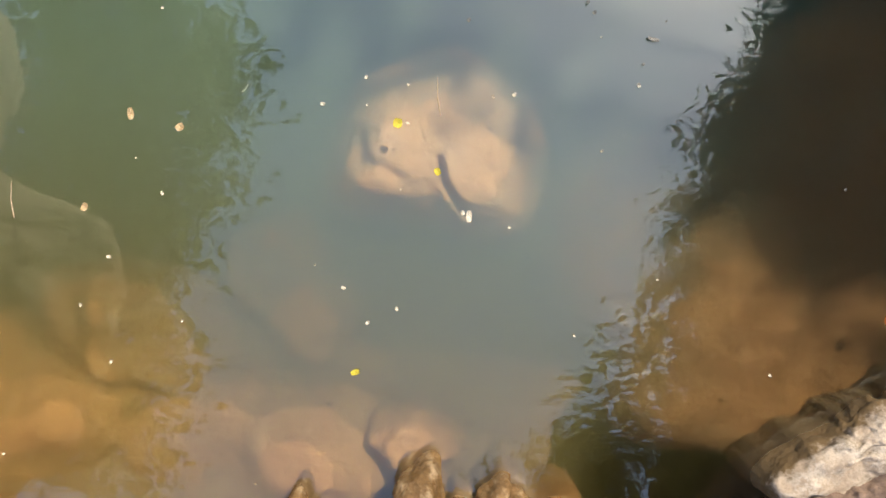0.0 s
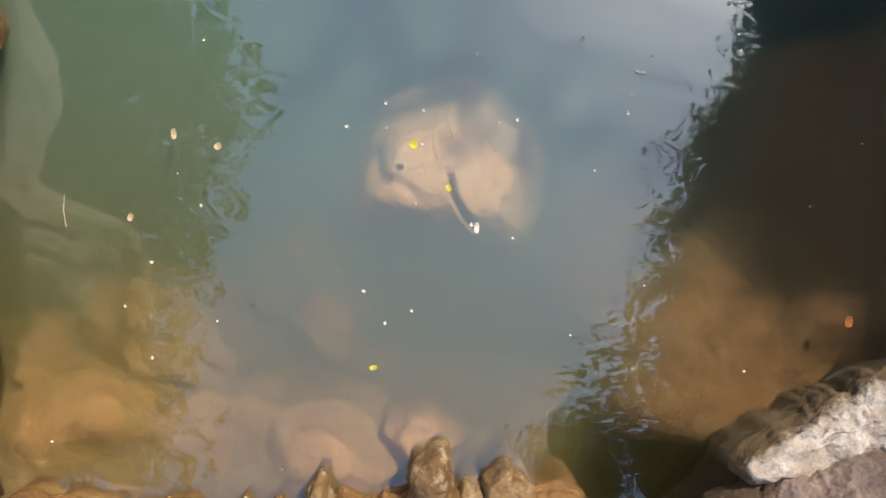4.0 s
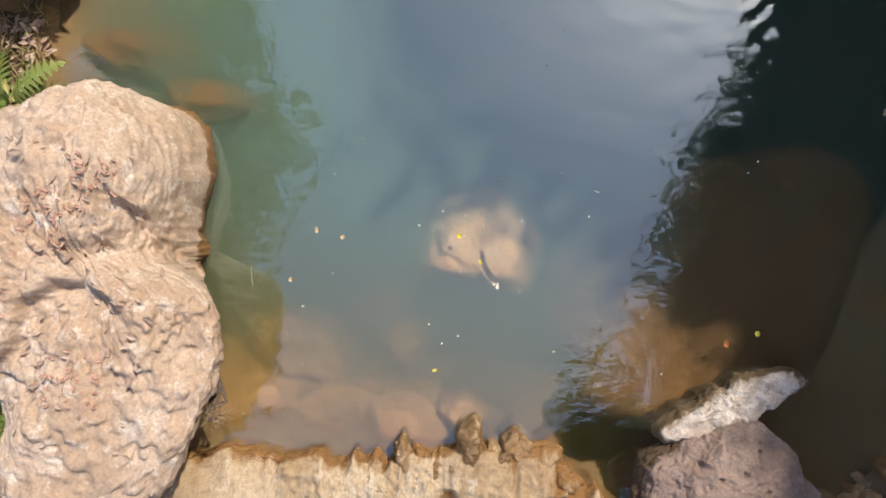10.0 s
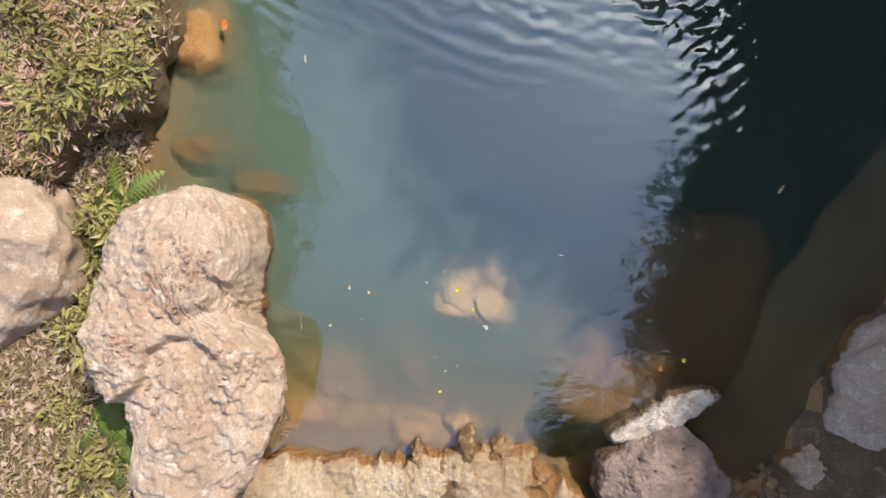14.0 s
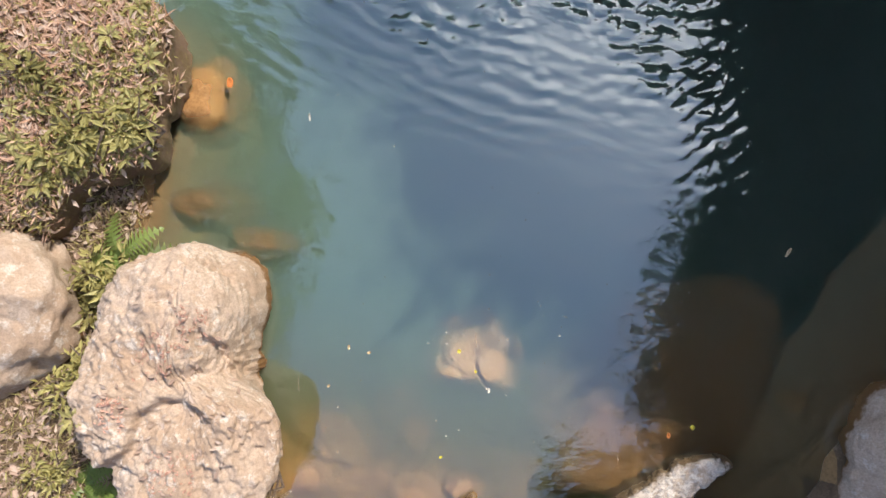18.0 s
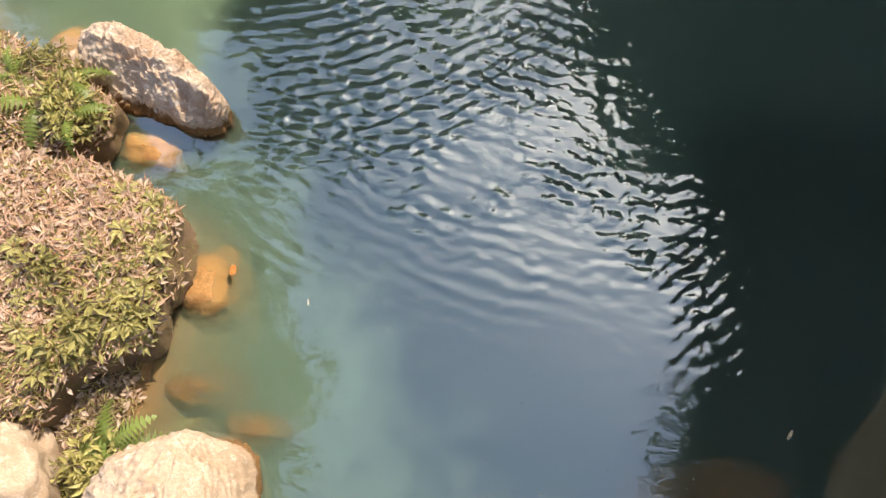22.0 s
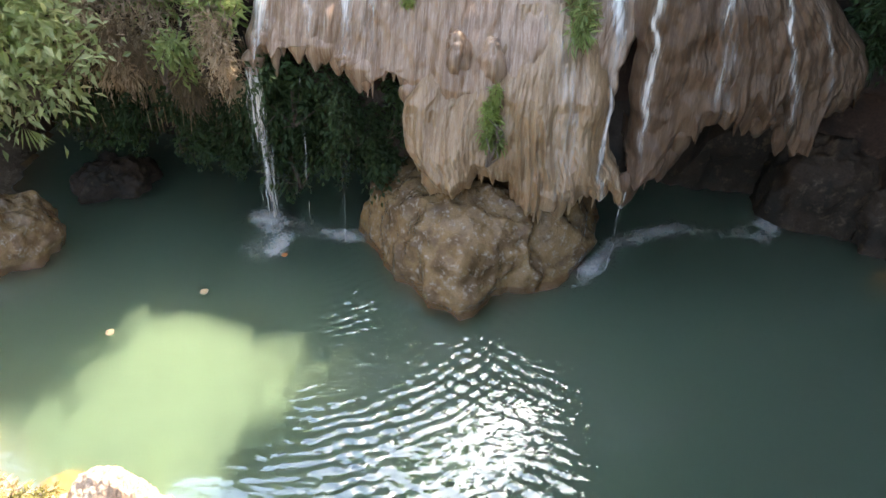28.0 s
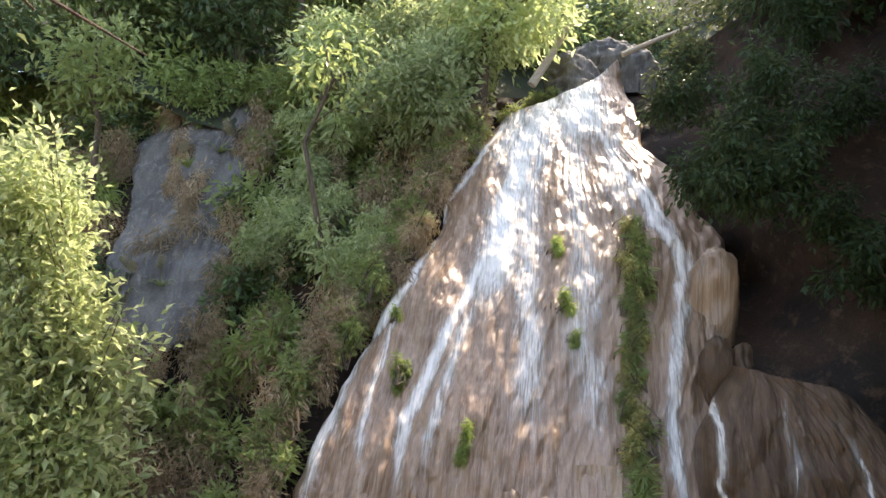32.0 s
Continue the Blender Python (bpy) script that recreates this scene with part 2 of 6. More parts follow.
green_leaf = leaf_material("green_leaf", (0.16, 0.23, 0.06), (0.36, 0.42, 0.15), 0.55)
deep_leaf = leaf_material("deep_leaf", (0.04, 0.08, 0.026), (0.085, 0.14, 0.045), 0.35, 0.4)
lime_leaf = leaf_material("lime_leaf", (0.20, 0.29, 0.06), (0.34, 0.41, 0.12), 0.55)
moss_leaf = leaf_material("moss_leaf", (0.27, 0.23, 0.07), (0.48, 0.43, 0.16), 0.3, 0.7)
rust_leaf = leaf_material("rust_leaf", (0.31, 0.21, 0.12), (0.50, 0.37, 0.24), 0.2, 0.8)
pink_litter = leaf_material("pink_litter", (0.38, 0.22, 0.14), (0.58, 0.40, 0.29), 0.15, 0.8)
# Leaf green darkened to carry the shade of cliff and overhang.
shade_toned_leaf = leaf_material("shade_toned_leaf", (0.015, 0.033, 0.012), (0.036, 0.062, 0.022), 0.2, 0.5)
red_crumb = leaf_material("red_crumb", (0.42, 0.22, 0.15), (0.55, 0.34, 0.25), 0.1, 0.8)
# Leaf colour raised to near white to carry sunlight on the foliage.
sun_toned_leaf = leaf_material("sun_toned_leaf", (0.30, 0.38, 0.14), (0.64, 0.68, 0.40), 0.62)
dead_leaf = leaf_material("dead_leaf", (0.13, 0.085, 0.045), (0.24, 0.16, 0.09), 0.15, 0.8)
litter_leaf = leaf_material("litter_leaf", (0.48, 0.32, 0.23), (0.70, 0.54, 0.42), 0.15, 0.8)
straw = leaf_material("straw", (0.30, 0.22, 0.11), (0.42, 0.34, 0.19), 0.3, 0.8)
plume = leaf_material("plume", (0.42, 0.36, 0.26), (0.55, 0.48, 0.36), 0.5, 0.9)
petal_white = plain_material("petal_white", (0.72, 0.68, 0.58), (0.60, 0.54, 0.42), 60)
leaf_yellow = plain_material("leaf_yellow", (0.62, 0.52, 0.06), (0.48, 0.42, 0.05), 60)
leaf_tan = plain_material("leaf_tan", (0.55, 0.42, 0.25), (0.42, 0.30, 0.16), 60)
leaf_orange = plain_material("leaf_orange", (0.60, 0.20, 0.04), (0.45, 0.14, 0.03), 60)
wood_pale = plain_material("wood_pale", (0.46, 0.38, 0.28), (0.34, 0.27, 0.19), 25)


for dull in (shade_toned_red_stone, shade_toned_cave_stone, shade_toned_leaf, shade_toned_tufa, slate_stone):
    dull.node_tree.nodes["Principled BSDF"].inputs["Specular IOR Level"].default_value = 0.15


def make_water():
    """Pool surface: mirror-like gloss over a clear body, with ripples that spread from the falls and die out towards the shallow end."""
    m, n, l = nodes_of("pool_surface")
    n.remove(n["Principled BSDF"])
    geo = n.new("ShaderNodeNewGeometry")
    sep = n.new("ShaderNodeSeparateXYZ")
    l.new(geo.outputs["Position"], sep.inputs[0])

    def along(a, b, lo, hi):
        """Ramp over the line a x + b y."""
        ax, by = n.new("ShaderNodeMath"), n.new("ShaderNodeMath")
        ax.operation, by.operation = "MULTIPLY", "MULTIPLY_ADD"
        l.new(sep.outputs[0], ax.inputs[0])
        ax.inputs[1].default_value = a
        l.new(sep.outputs[1], by.inputs[0])
        by.inputs[1].default_value = b
        l.new(ax.outputs[0], by.inputs[2])
        return ramp(n, l, by.outputs[0], lo, hi)

    def times(a, b):
        both_of = n.new("ShaderNodeMath")
        both_of.operation = "MULTIPLY"
        l.new(a, both_of.inputs[0])
        l.new(b, both_of.inputs[1])
        return both_of.outputs[0]
    away = times(times(along(0.2, 1.0, 1.7, 3.6), along(1.0, 0.0, -2.9, -2.1)), along(-1.0, -0.32, -3.6, -2.3))
    heights = []
    for px, py, scale in ((-3.4, 9.6, 2.1), (1.6, 9.9, 1.8)):
        rings = n.new("ShaderNodeTexWave")
        rings.wave_type, rings.rings_direction = "RINGS", "SPHERICAL"
        shift = n.new("ShaderNodeMapping")
        shift.inputs["Location"].default_value = (-px, -py, 0)
        l.new(geo.outputs["Position"], shift.inputs[0])
        l.new(shift.outputs[0], rings.inputs["Vector"])
        rings.inputs["Scale"].default_value, rings.inputs["Distortion"].default_value = scale, 5.0
        rings.inputs["Detail"].default_value, rings.inputs["Detail Scale"].default_value = 3.0, 1.3
        heights.append(rings.outputs["Fac"])
    both = n.new("ShaderNodeMath")
    both.operation = "ADD"
    l.new(heights[0], both.inputs[0])
    l.new(heights[1], both.inputs[1])
    chop = texture(n, l, 5.0, 1.5, (1, 1.5, 1), 0.5)
    calm = texture(n, l, 1.1, 1, (1, 1, 1), 0.4, offset=5)
    gusts = ramp(n, l, texture(n, l, 0.8, 2, offset=2), 0.35, 0.65)
    patchy = n.new("ShaderNodeMath")
    patchy.operation = "MULTIPLY"
    l.new(gusts, patchy.inputs[0])
    l.new(away, patchy.inputs[1])
    mul = n.new("ShaderNodeMath")
    mul.operation = "MULTIPLY"
    l.new(both.outputs[0], mul.inputs[0])
    l.new(patchy.outputs[0], mul.inputs[1])
    mul2 = n.new("ShaderNodeMath")
    mul2.operation = "MULTIPLY"
    l.new(chop, mul2.inputs[0])
    l.new(away, mul2.inputs[1])
    nb = bumped(n, l, calm, 0.2, 0.02)
    nb = bumped(n, l, texture(n, l, 3.2, 1.5, (1, 1.6, 1), 0.45, offset=11), 0.3, 0.017, nb)
    spot = n.new("ShaderNodeVectorMath")
    spot.operation = "DISTANCE"
    l.new(geo.outputs["Position"], spot.inputs[0])
    spot.inputs[1].default_value = (0.85, -0.42, 0)
    near_inlet = n.new("ShaderNodeMapRange")
    l.new(spot.outputs["Value"], near_inlet.inputs["Value"])
    near_inlet.inputs["From Min"].default_value, near_inlet.inputs["From Max"].default_value = 0.42, 0.1
    nb = bumped(n, l, times(texture(n, l, 9.0, 2, (1, 1.6, 1), 0.5, offset=8), near_inlet.outputs["Result"]), 0.7, 0.022, nb)
    nb = bumped(n, l, mul.outputs[0], 0.65, 0.014, nb)
    nb = bumped(n, l, mul2.outputs[0], 0.7, 0.023, nb)
    facing = n.new("ShaderNodeLayerWeight")
    facing.inputs["Blend"].default_value = 0.5
    l.new(nb, facing.inputs["Normal"])
    steep = n.new("ShaderNodeMath")
    steep.operation = "POWER"
    l.new(facing.outputs["Facing"], steep.inputs[0])
    steep.inputs[1].default_value = 4.0
    fres = n.new("ShaderNodeMapRange")
    l.new(steep.outputs[0], fres.inputs["Value"])
    fres.inputs["To Min"].default_value, fres.inputs["To Max"].default_value = 0.15, 1.0
    gloss = n.new("ShaderNodeBsdfGlossy")
    gloss.inputs["Roughness"].default_value = 0.02
    gloss.inputs["Color"].default_value = (0.85, 0.97, 1.0, 1)
    l.new(nb, gloss.inputs["Normal"])
    # turbid water: what lies deep is blurred, what lies shallow stays sharp
    clear = n.new("ShaderNodeBsdfRefraction")
    clear.inputs["Color"].default_value = (0.93, 0.97, 0.95, 1)
    clear.inputs["IOR"].default_value, clear.inputs["Roughness"].default_value = 1.15, 0.34
    mix = n.new("ShaderNodeMixShader")
    l.new(fres.outputs["Result"], mix.inputs[0])
    l.new(clear.outputs[0], mix.inputs[1])
    l.new(gloss.outputs[0], mix.inputs[2])
    l.new(mix.outputs[0], n["Material Output"].inputs[0])
    return m


def make_silt(name, cover):
    """A thin veil of suspended silt: part of the light passes, the rest scatters. Brown over the shallows, milky green over the deep water."""
    m, n, l = nodes_of(name)
    n.remove(n["Principled BSDF"])
    geo, sep = n.new("ShaderNodeNewGeometry"), n.new("ShaderNodeSeparateXYZ")
    l.new(geo.outputs["Position"], sep.inputs[0])
    colour = blend(n, l, ramp(n, l, sep.outputs[1], -1.1, 1.0), (0.25, 0.205, 0.068), (0.215, 0.305, 0.215))
    colour = blend(n, l, ramp(n, l, sep.outputs[1], 3.5, 8.0), colour, (0.33, 0.43, 0.29))
    clear = n.new("ShaderNodeBsdfTransparent")
    dif = n.new("ShaderNodeBsdfDiffuse")
    tra = n.new("ShaderNodeBsdfTranslucent")
    upward = n.new("ShaderNodeCombineXYZ")
    upward.inputs[2].default_value = 1.0
    for shader in (dif, tra):
        l.new(colour, shader.inputs["Color"])
        l.new(upward.outputs[0], shader.inputs["Normal"])
    both = n.new("ShaderNodeMixShader")
    both.inputs[0].default_value = 0.4
    l.new(dif.outputs[0], both.inputs[1])
    l.new(tra.outputs[0], both.inputs[2])
    mr = n.new("ShaderNodeMapRange")
    mr.inputs["From Min"].default_value, mr.inputs["From Max"].default_value = 0.3, 0.7
    mr.inputs["To Min"].default_value, mr.inputs["To Max"].default_value = cover * 0.75, cover * 1.25
    l.new(texture(n, l, 0.9, 3), mr.inputs["Value"])
    # clearer water in the right bank's shallows, thinned further to darken its shade
    lean = n.new("ShaderNodeMath")
    lean.operation = "MULTIPLY_ADD"
    l.new(sep.outputs[1], lean.inputs[0])
    lean.inputs[1].default_value = -0.15
    l.new(sep.outputs[0], lean.inputs[2])
    right, near = ramp(n, l, lean.outputs[0], 0.5, 1.5), n.new("ShaderNodeMapRange")
    l.new(sep.outputs[1], near.inputs["Value"])
    near.inputs["From Min"].default_value, near.inputs["From Max"].default_value = 7.0, 4.5
    near.inputs["To Max"].default_value = 0.89
    clearing, thinned = n.new("ShaderNodeMath"), n.new("ShaderNodeMath")
    clearing.operation, thinned.operation = "MULTIPLY", "MULTIPLY"
    l.new(right, clearing.inputs[0])
    l.new(near.outputs["Result"], clearing.inputs[1])
    # and clear again in the small inlet between the ledge and the white rock
    spot = n.new("ShaderNodeVectorMath")
    spot.operation = "DISTANCE"
    l.new(geo.outputs["Position"], spot.inputs[0])
    spot.inputs[1].default_value = (1.1, -0.97, -0.3)
    inlet, clearest = n.new("ShaderNodeMapRange"), n.new("ShaderNodeMath")
    l.new(spot.outputs["Value"], inlet.inputs["Value"])
    inlet.inputs["From Min"].default_value, inlet.inputs["From Max"].default_value = 0.75, 0.3
    inlet.inputs["To Max"].default_value = 0.92
    clearest.operation = "MAXIMUM"
    l.new(inlet.outputs["Result"], clearest.inputs[0])
    # by the left bank too
    left, left_part, sides = n.new("ShaderNodeMapRange"), n.new("ShaderNodeMath"), n.new("ShaderNodeMath")
    l.new(sep.outputs[0], left.inputs["Value"])
    left.inputs["From Min"].default_value, left.inputs["From Max"].default_value, left.inputs["To Max"].default_value = -1.5, -2.6, 0.35
    left_part.operation, sides.operation = "MULTIPLY", "MAXIMUM"
    l.new(left.outputs["Result"], left_part.inputs[0])
    reach_of = n.new("ShaderNodeMapRange")
    l.new(sep.outputs[1], reach_of.inputs["Value"])
    reach_of.inputs["From Min"].default_value, reach_of.inputs["From Max"].default_value = 3.6, 2.6
    l.new(reach_of.outputs["Result"], left_part.inputs[1])
    l.new(clearing.outputs[0], sides.inputs[0])
    l.new(left_part.outputs[0], sides.inputs[1])
    l.new(sides.outputs[0], clearest.inputs[1])
    rest = n.new("ShaderNodeMath")
    rest.operation = "SUBTRACT"
    rest.inputs[0].default_value = 1.0
    l.new(clearest.outputs[0], rest.inputs[1])
    l.new(mr.outputs["Result"], thinned.inputs[0])
    deep = n.new("ShaderNodeMapRange")
    l.new(sep.outputs[1], deep.inputs["Value"])
    deep.inputs["From Min"].default_value, deep.inputs["From Max"].default_value = 0.6, 1.6
    deep.inputs["To Min"].default_value, deep.inputs["To Max"].default_value = 1.0, 1.3
    denser = n.new("ShaderNodeMath")
    denser.operation = "MULTIPLY"
    l.new(rest.outputs[0], denser.inputs[0])
    l.new(deep.outputs["Result"], denser.inputs[1])
    l.new(denser.outputs[0], thinned.inputs[1])
    mix = n.new("ShaderNodeMixShader")
    l.new(thinned.outputs[0], mix.inputs[0])
    l.new(clear.outputs[0], mix.inputs[1])
    l.new(both.outputs[0], mix.inputs[2])
    l.new(mix.outputs[0], n["Material Output"].inputs[0])
    return m


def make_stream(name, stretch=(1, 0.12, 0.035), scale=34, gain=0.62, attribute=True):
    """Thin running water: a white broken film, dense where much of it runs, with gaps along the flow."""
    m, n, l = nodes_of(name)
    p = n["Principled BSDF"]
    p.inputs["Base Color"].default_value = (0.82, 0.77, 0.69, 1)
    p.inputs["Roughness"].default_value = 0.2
    streak = texture(n, l, scale, 4, stretch, 0.65)
    if attribute:
        wet = n.new("ShaderNodeAttribute")
        wet.attribute_name = "wetness"
        add = n.new("ShaderNodeMath")
        add.operation = "MULTIPLY_ADD"
        l.new(wet.outputs["Fac"], add.inputs[0])
        add.inputs[1].default_value = gain
        l.new(streak, add.inputs[2])
        fac = ramp(n, l, add.outputs[0], 0.62, 1.28)
    else:
        fac = ramp(n, l, streak, 0.46, 0.72)
    clear = n.new("ShaderNodeBsdfTransparent")
    mix = n.new("ShaderNodeMixShader")
    l.new(fac, mix.inputs[0])
    l.new(clear.outputs[0], mix.inputs[1])
    l.new(p.outputs[0], mix.inputs[2])
    l.new(mix.outputs[0], n["Material Output"].inputs[0])
    return m


pool_surface = make_water()
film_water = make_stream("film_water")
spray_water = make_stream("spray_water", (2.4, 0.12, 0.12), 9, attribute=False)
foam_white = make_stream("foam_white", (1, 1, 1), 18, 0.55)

# ---- ground, pool and water ----
def shore_left(y):
    return np.interp(y, [-9, -1.3, 0.6, 1.2, 2.0, 3.0, 3.6, 4.6, 6.0, 8.0, 10, 13], [-2.6, -2.6, -3.2, -3.0, -2.9, -3.2, -4.2, -5.2, -6.4, -7.2, -8, -9])


def shore_right(y):
    return np.interp(y, [-9, -1.0, 0.2, 1.2, 3.0, 6.0, 13], [2.6, 2.7, 3.35, 4.1, 5.2, 6.2, 7.5])


def shore_near(x):
    return np.interp(x, [-16, 0.9, 1.5, 2.6, 3.4, 9], [-1.25, -1.3, -1.5, -1.1, -0.9, -0.8])


def build_ground():
    xs, ys = np.linspace(-22, 12, 171), np.linspace(-14, 14, 141)
    X, Y = np.meshgrid(xs, ys)
    d = np.minimum(np.minimum(X - shore_left(Y), shore_right(Y) - X), Y - shore_near(X))
    P = np.stack([X, Y, 0 * X], -1)
    rough = fbm(P * 1.3, 4) * 0.10
    Z = np.where(d > 0, -0.10 - np.minimum(0.55 * d, 1.55), 0.03 + np.minimum(-0.30 * d, 0.45) + np.maximum(0, -d - 3) * 0.55)
    Z = Z + rough * np.where(d > 0, 0.6, 1.0) - 0.8 * np.exp(-((X - 1.0) / 0.35) ** 2 - ((Y + 0.98) / 0.25) ** 2)
    V = np.stack([X, Y, Z], -1).reshape(-1, 3)
    F = grid_faces(141, 171)
    bed = [f for f in F if V[list(f), 2].mean() < 0]
    dry = [f for f in F if V[list(f), 2].mean() >= 0]
    ob = link_mesh("ground", V, bed + dry, soil)
    ob.data.materials.append(bed_silt)
    ob.data.polygons.foreach_set("material_index", [1] * len(bed) + [0] * len(dry))
    return tagged(ob, "brown soil bank and silted pool bed", "ground", kind="structure")


def build_water():
    def sheet(name, z, material, wave):
        xs, ys = (np.linspace(-14, 9, 231), np.linspace(-9, 13, 221)) if wave else (np.array([-14.0, 9.0]), np.array([-9.0, 13.0]))
        X, Y = np.meshgrid(xs, ys)
        return quad_mesh(name, X, Y, z + wave * fbm(np.stack([X * 1.3, Y * 1.3, 0 * X + z * 10], -1), 2), material)
    water = sheet("water", 0.0, pool_surface, 0.0)
    water.visible_shadow = False
    tagged(water, "still green pool with ripples spreading from the falls", "water", kind="structure")
    for z, cover in ((-0.07, 0.16), (-0.15, 0.24), (-0.25, 0.28), (-0.38, 0.36), (-0.55, 0.45), (-0.77, 0.58)):
        veil = sheet("water_silt", z, make_silt("silt", cover), min(0.03, -z * 0.2))
        tagged(veil, "cloudy green silt suspended in the pool", "water", kind="structure")


build_ground()
build_water()


# ---- rocks ----
def rock(name, plan, base, top, material, label, category="rock", group="", tilt=(0, 0), flat=0.55, rough=0.08, grain=0.02, rings=44, spokes=110, seed=0.0, parent=None, reach=0.5, waist=None, facets=0.0, carve=None):
    """A boulder over a plan of a few corners: domed top, rounded flanks, cracks and lumps."""
    plan = np.array(plan, float)
    c = plan.mean(0)
    ang = np.arctan2(plan[:, 1] - c[1], plan[:, 0] - c[0])
    rad = np.hypot(plan[:, 0] - c[0], plan[:, 1] - c[1])
    order = np.argsort(ang)
    ang, rad = ang[order], rad[order]
    th = np.linspace(-math.pi, math.pi, spokes, endpoint=False)
    R = np.interp(th, ang, rad, period=2 * math.pi)
    for _ in range(2):
        R = 0.25 * np.roll(R, 1) + 0.5 * R + 0.25 * np.roll(R, -1)
    k = np.linspace(0.02, 1, rings)[:, None]
    a = k * math.pi * reach
    s = np.sin(a) ** 0.8
    h = np.sign(np.cos(a)) * np.abs(np.cos(a)) ** flat
    low = h[-1, 0]
    h = (h - low) / (1 - low)
    rr = s * R[None, :]
    X, Y = c[0] + rr * np.cos(th), c[1] + rr * np.sin(th)
    top_here = top + tilt[0] * (X - c[0]) + tilt[1] * (Y - c[1])
    Z = base + (top_here - base) * h
    if waist is not None:
        waist = waist(X, Y) if callable(waist) else waist
        bend = np.abs(np.cos(a)) ** flat
        Z = np.where(np.cos(a) >= 0, waist + (top_here - waist) * bend, waist - (waist - base) * bend / bend[-1, 0])
    P = np.stack([X, Y, Z], -1)
    size = math.sqrt(rad.mean())
    nrm = np.stack([np.cos(th) * s, np.sin(th) * s, h + 0 * th], -1)
    nrm /= np.linalg.norm(nrm, axis=-1, keepdims=True) + 1e-6
    disp = rough * fbm(P * 1.7 / size + seed, 4) + 0.6 * rough * ridged(P * 2.6 / size + seed + 5, 2) + 0.5 * grain * fbm(P * 28 + seed, 3) + 0.3 * grain * ridged(P * np.array([9, 9, 12]) + seed, 3) - 0.9 * grain * np.maximum(0, value_noise(P * 12 + seed) - 0.25)
    if facets:
        cut = np.random.default_rng(int(abs(seed) * 31) + 5)
        mid, ext = P.reshape(-1, 3).mean(0), np.ptp(P.reshape(-1, 3), axis=0)
        for _ in range(16):
            way = cut.normal(size=3) / ext
            way[2] = abs(way[2]) * 0.8
            way /= np.linalg.norm(way)
            d = (P - mid) @ way
            P = P - way * (0.92 * np.maximum(0, d - facets * d.max()))[..., None]
    P = P + nrm * disp[..., None]
    if carve is not None:
        P = P + carve(P, h, nrm)
    V = np.concatenate([P.reshape(-1, 3), P[0].mean(0)[None]])
    F = [f[::-1] for f in grid_faces(rings, spokes, True)]
    n = len(V) - 1
    F += [(n, i, (i + 1) % spokes) for i in range(spokes)]
    ob = link_mesh(name, V, F, material, parent)
    if parent is None:
        tagged(ob, label, category, group)
    return ob


def oval(x, y, rx, ry, turn=0, n=10, wobble=0.12, seed=0):
    g = np.random.default_rng(int(seed * 97 + abs(x) * 1000 + abs(y) * 77))
    t = np.linspace(0, 2 * math.pi, n, endpoint=False)
    r = 1 + wobble * g.uniform(-1, 1, n)
    px, py = rx * r * np.cos(t), ry * r * np.sin(t)
    c, s = math.cos(radians(turn)), math.sin(radians(turn))
    return np.stack([x + px * c - py * s, y + px * s + py * c], -1)


def soft_step(v, lo, hi):
    q = np.clip((v - lo) / (hi - lo), 0, 1)
    return q * q * (3 - 2 * q)


def off_line(X, Y, line):
    """Distance to a bent line, and on which side of it a place lies."""
    best, side = np.full(X.shape, 9.0), np.zeros(X.shape)
    for (ax, ay), (bx, by) in zip(line, line[1:]):
        dx, dy = bx - ax, by - ay
        t = np.clip(((X - ax) * dx + (Y - ay) * dy) / (dx * dx + dy * dy), 0, 1)
        d = np.hypot(X - ax - t * dx, Y - ay - t * dy)
        sg = np.sign(dx * (Y - ay) - dy * (X - ax))
        side, best = np.where(d < best, sg, side), np.minimum(best, d)
    return best, side


def carve_boulder(P, h, nrm):
    """The overhung hollow between the two lobes, oblique flutes on the water side, knobs and hollows."""
    X, Y, Z = P[..., 0], P[..., 1], P[..., 2]
    d, side = off_line(X, Y, [(-2.72, -0.72), (-2.46, -0.5), (-2.4, -0.24), (-2.24, -0.12), (-2.02, -0.16), (-1.85, -0.3)])
    fade = soft_step(-X, 1.75, 2.1)
    sink = -(0.13 * np.exp(-(d / 0.035) ** 2) + 0.10 * (side < 0) * np.exp(-(d / 0.4) ** 2) * (1 - np.exp(-(d / 0.03) ** 2))) * fade
    d2, _ = off_line(X, Y, [(-1.6, 0.0), (-1.85, 0.06), (-2.05, 0.04)])
    sink = sink - 0.10 * np.exp(-(d2 / 0.10) ** 2)
    flank = soft_step(X, -1.98, -1.72) * soft_step(Y, -0.05, 0.2)
    flute = np.maximum(0, value_noise(np.stack([X * 7 + Y * 7, X * 2 - Y * 2, Z * 4], -1)) - 0.05)
    sink = sink - 0.16 * flank * flute
    sink = sink + 0.02 * fbm(P * 5.5 + 3, 3) * soft_step(Z, 0.3, 0.8)
    pits = -0.05 * np.maximum(0, value_noise(P * 17 + 40) - 0.35)
    # the lower lobe overhangs the water, the upper one slopes down to it
    low, water_side = soft_step(-Y, -0.12, 0.12), soft_step(X, -2.4, -1.8)
    lean = -water_side * (low * 0.48 * np.clip(0.72 - Z, 0, 1) + (1 - low) * 0.2 * np.clip(Z - 0.1, 0, 1)) - water_side * 0.9 * np.clip(-Z, 0, 0.5) + water_side * (0.03 * low - 0.10 * (1 - low))
    return np.stack([lean, 0 * X, sink], -1) + nrm * pits[..., None]


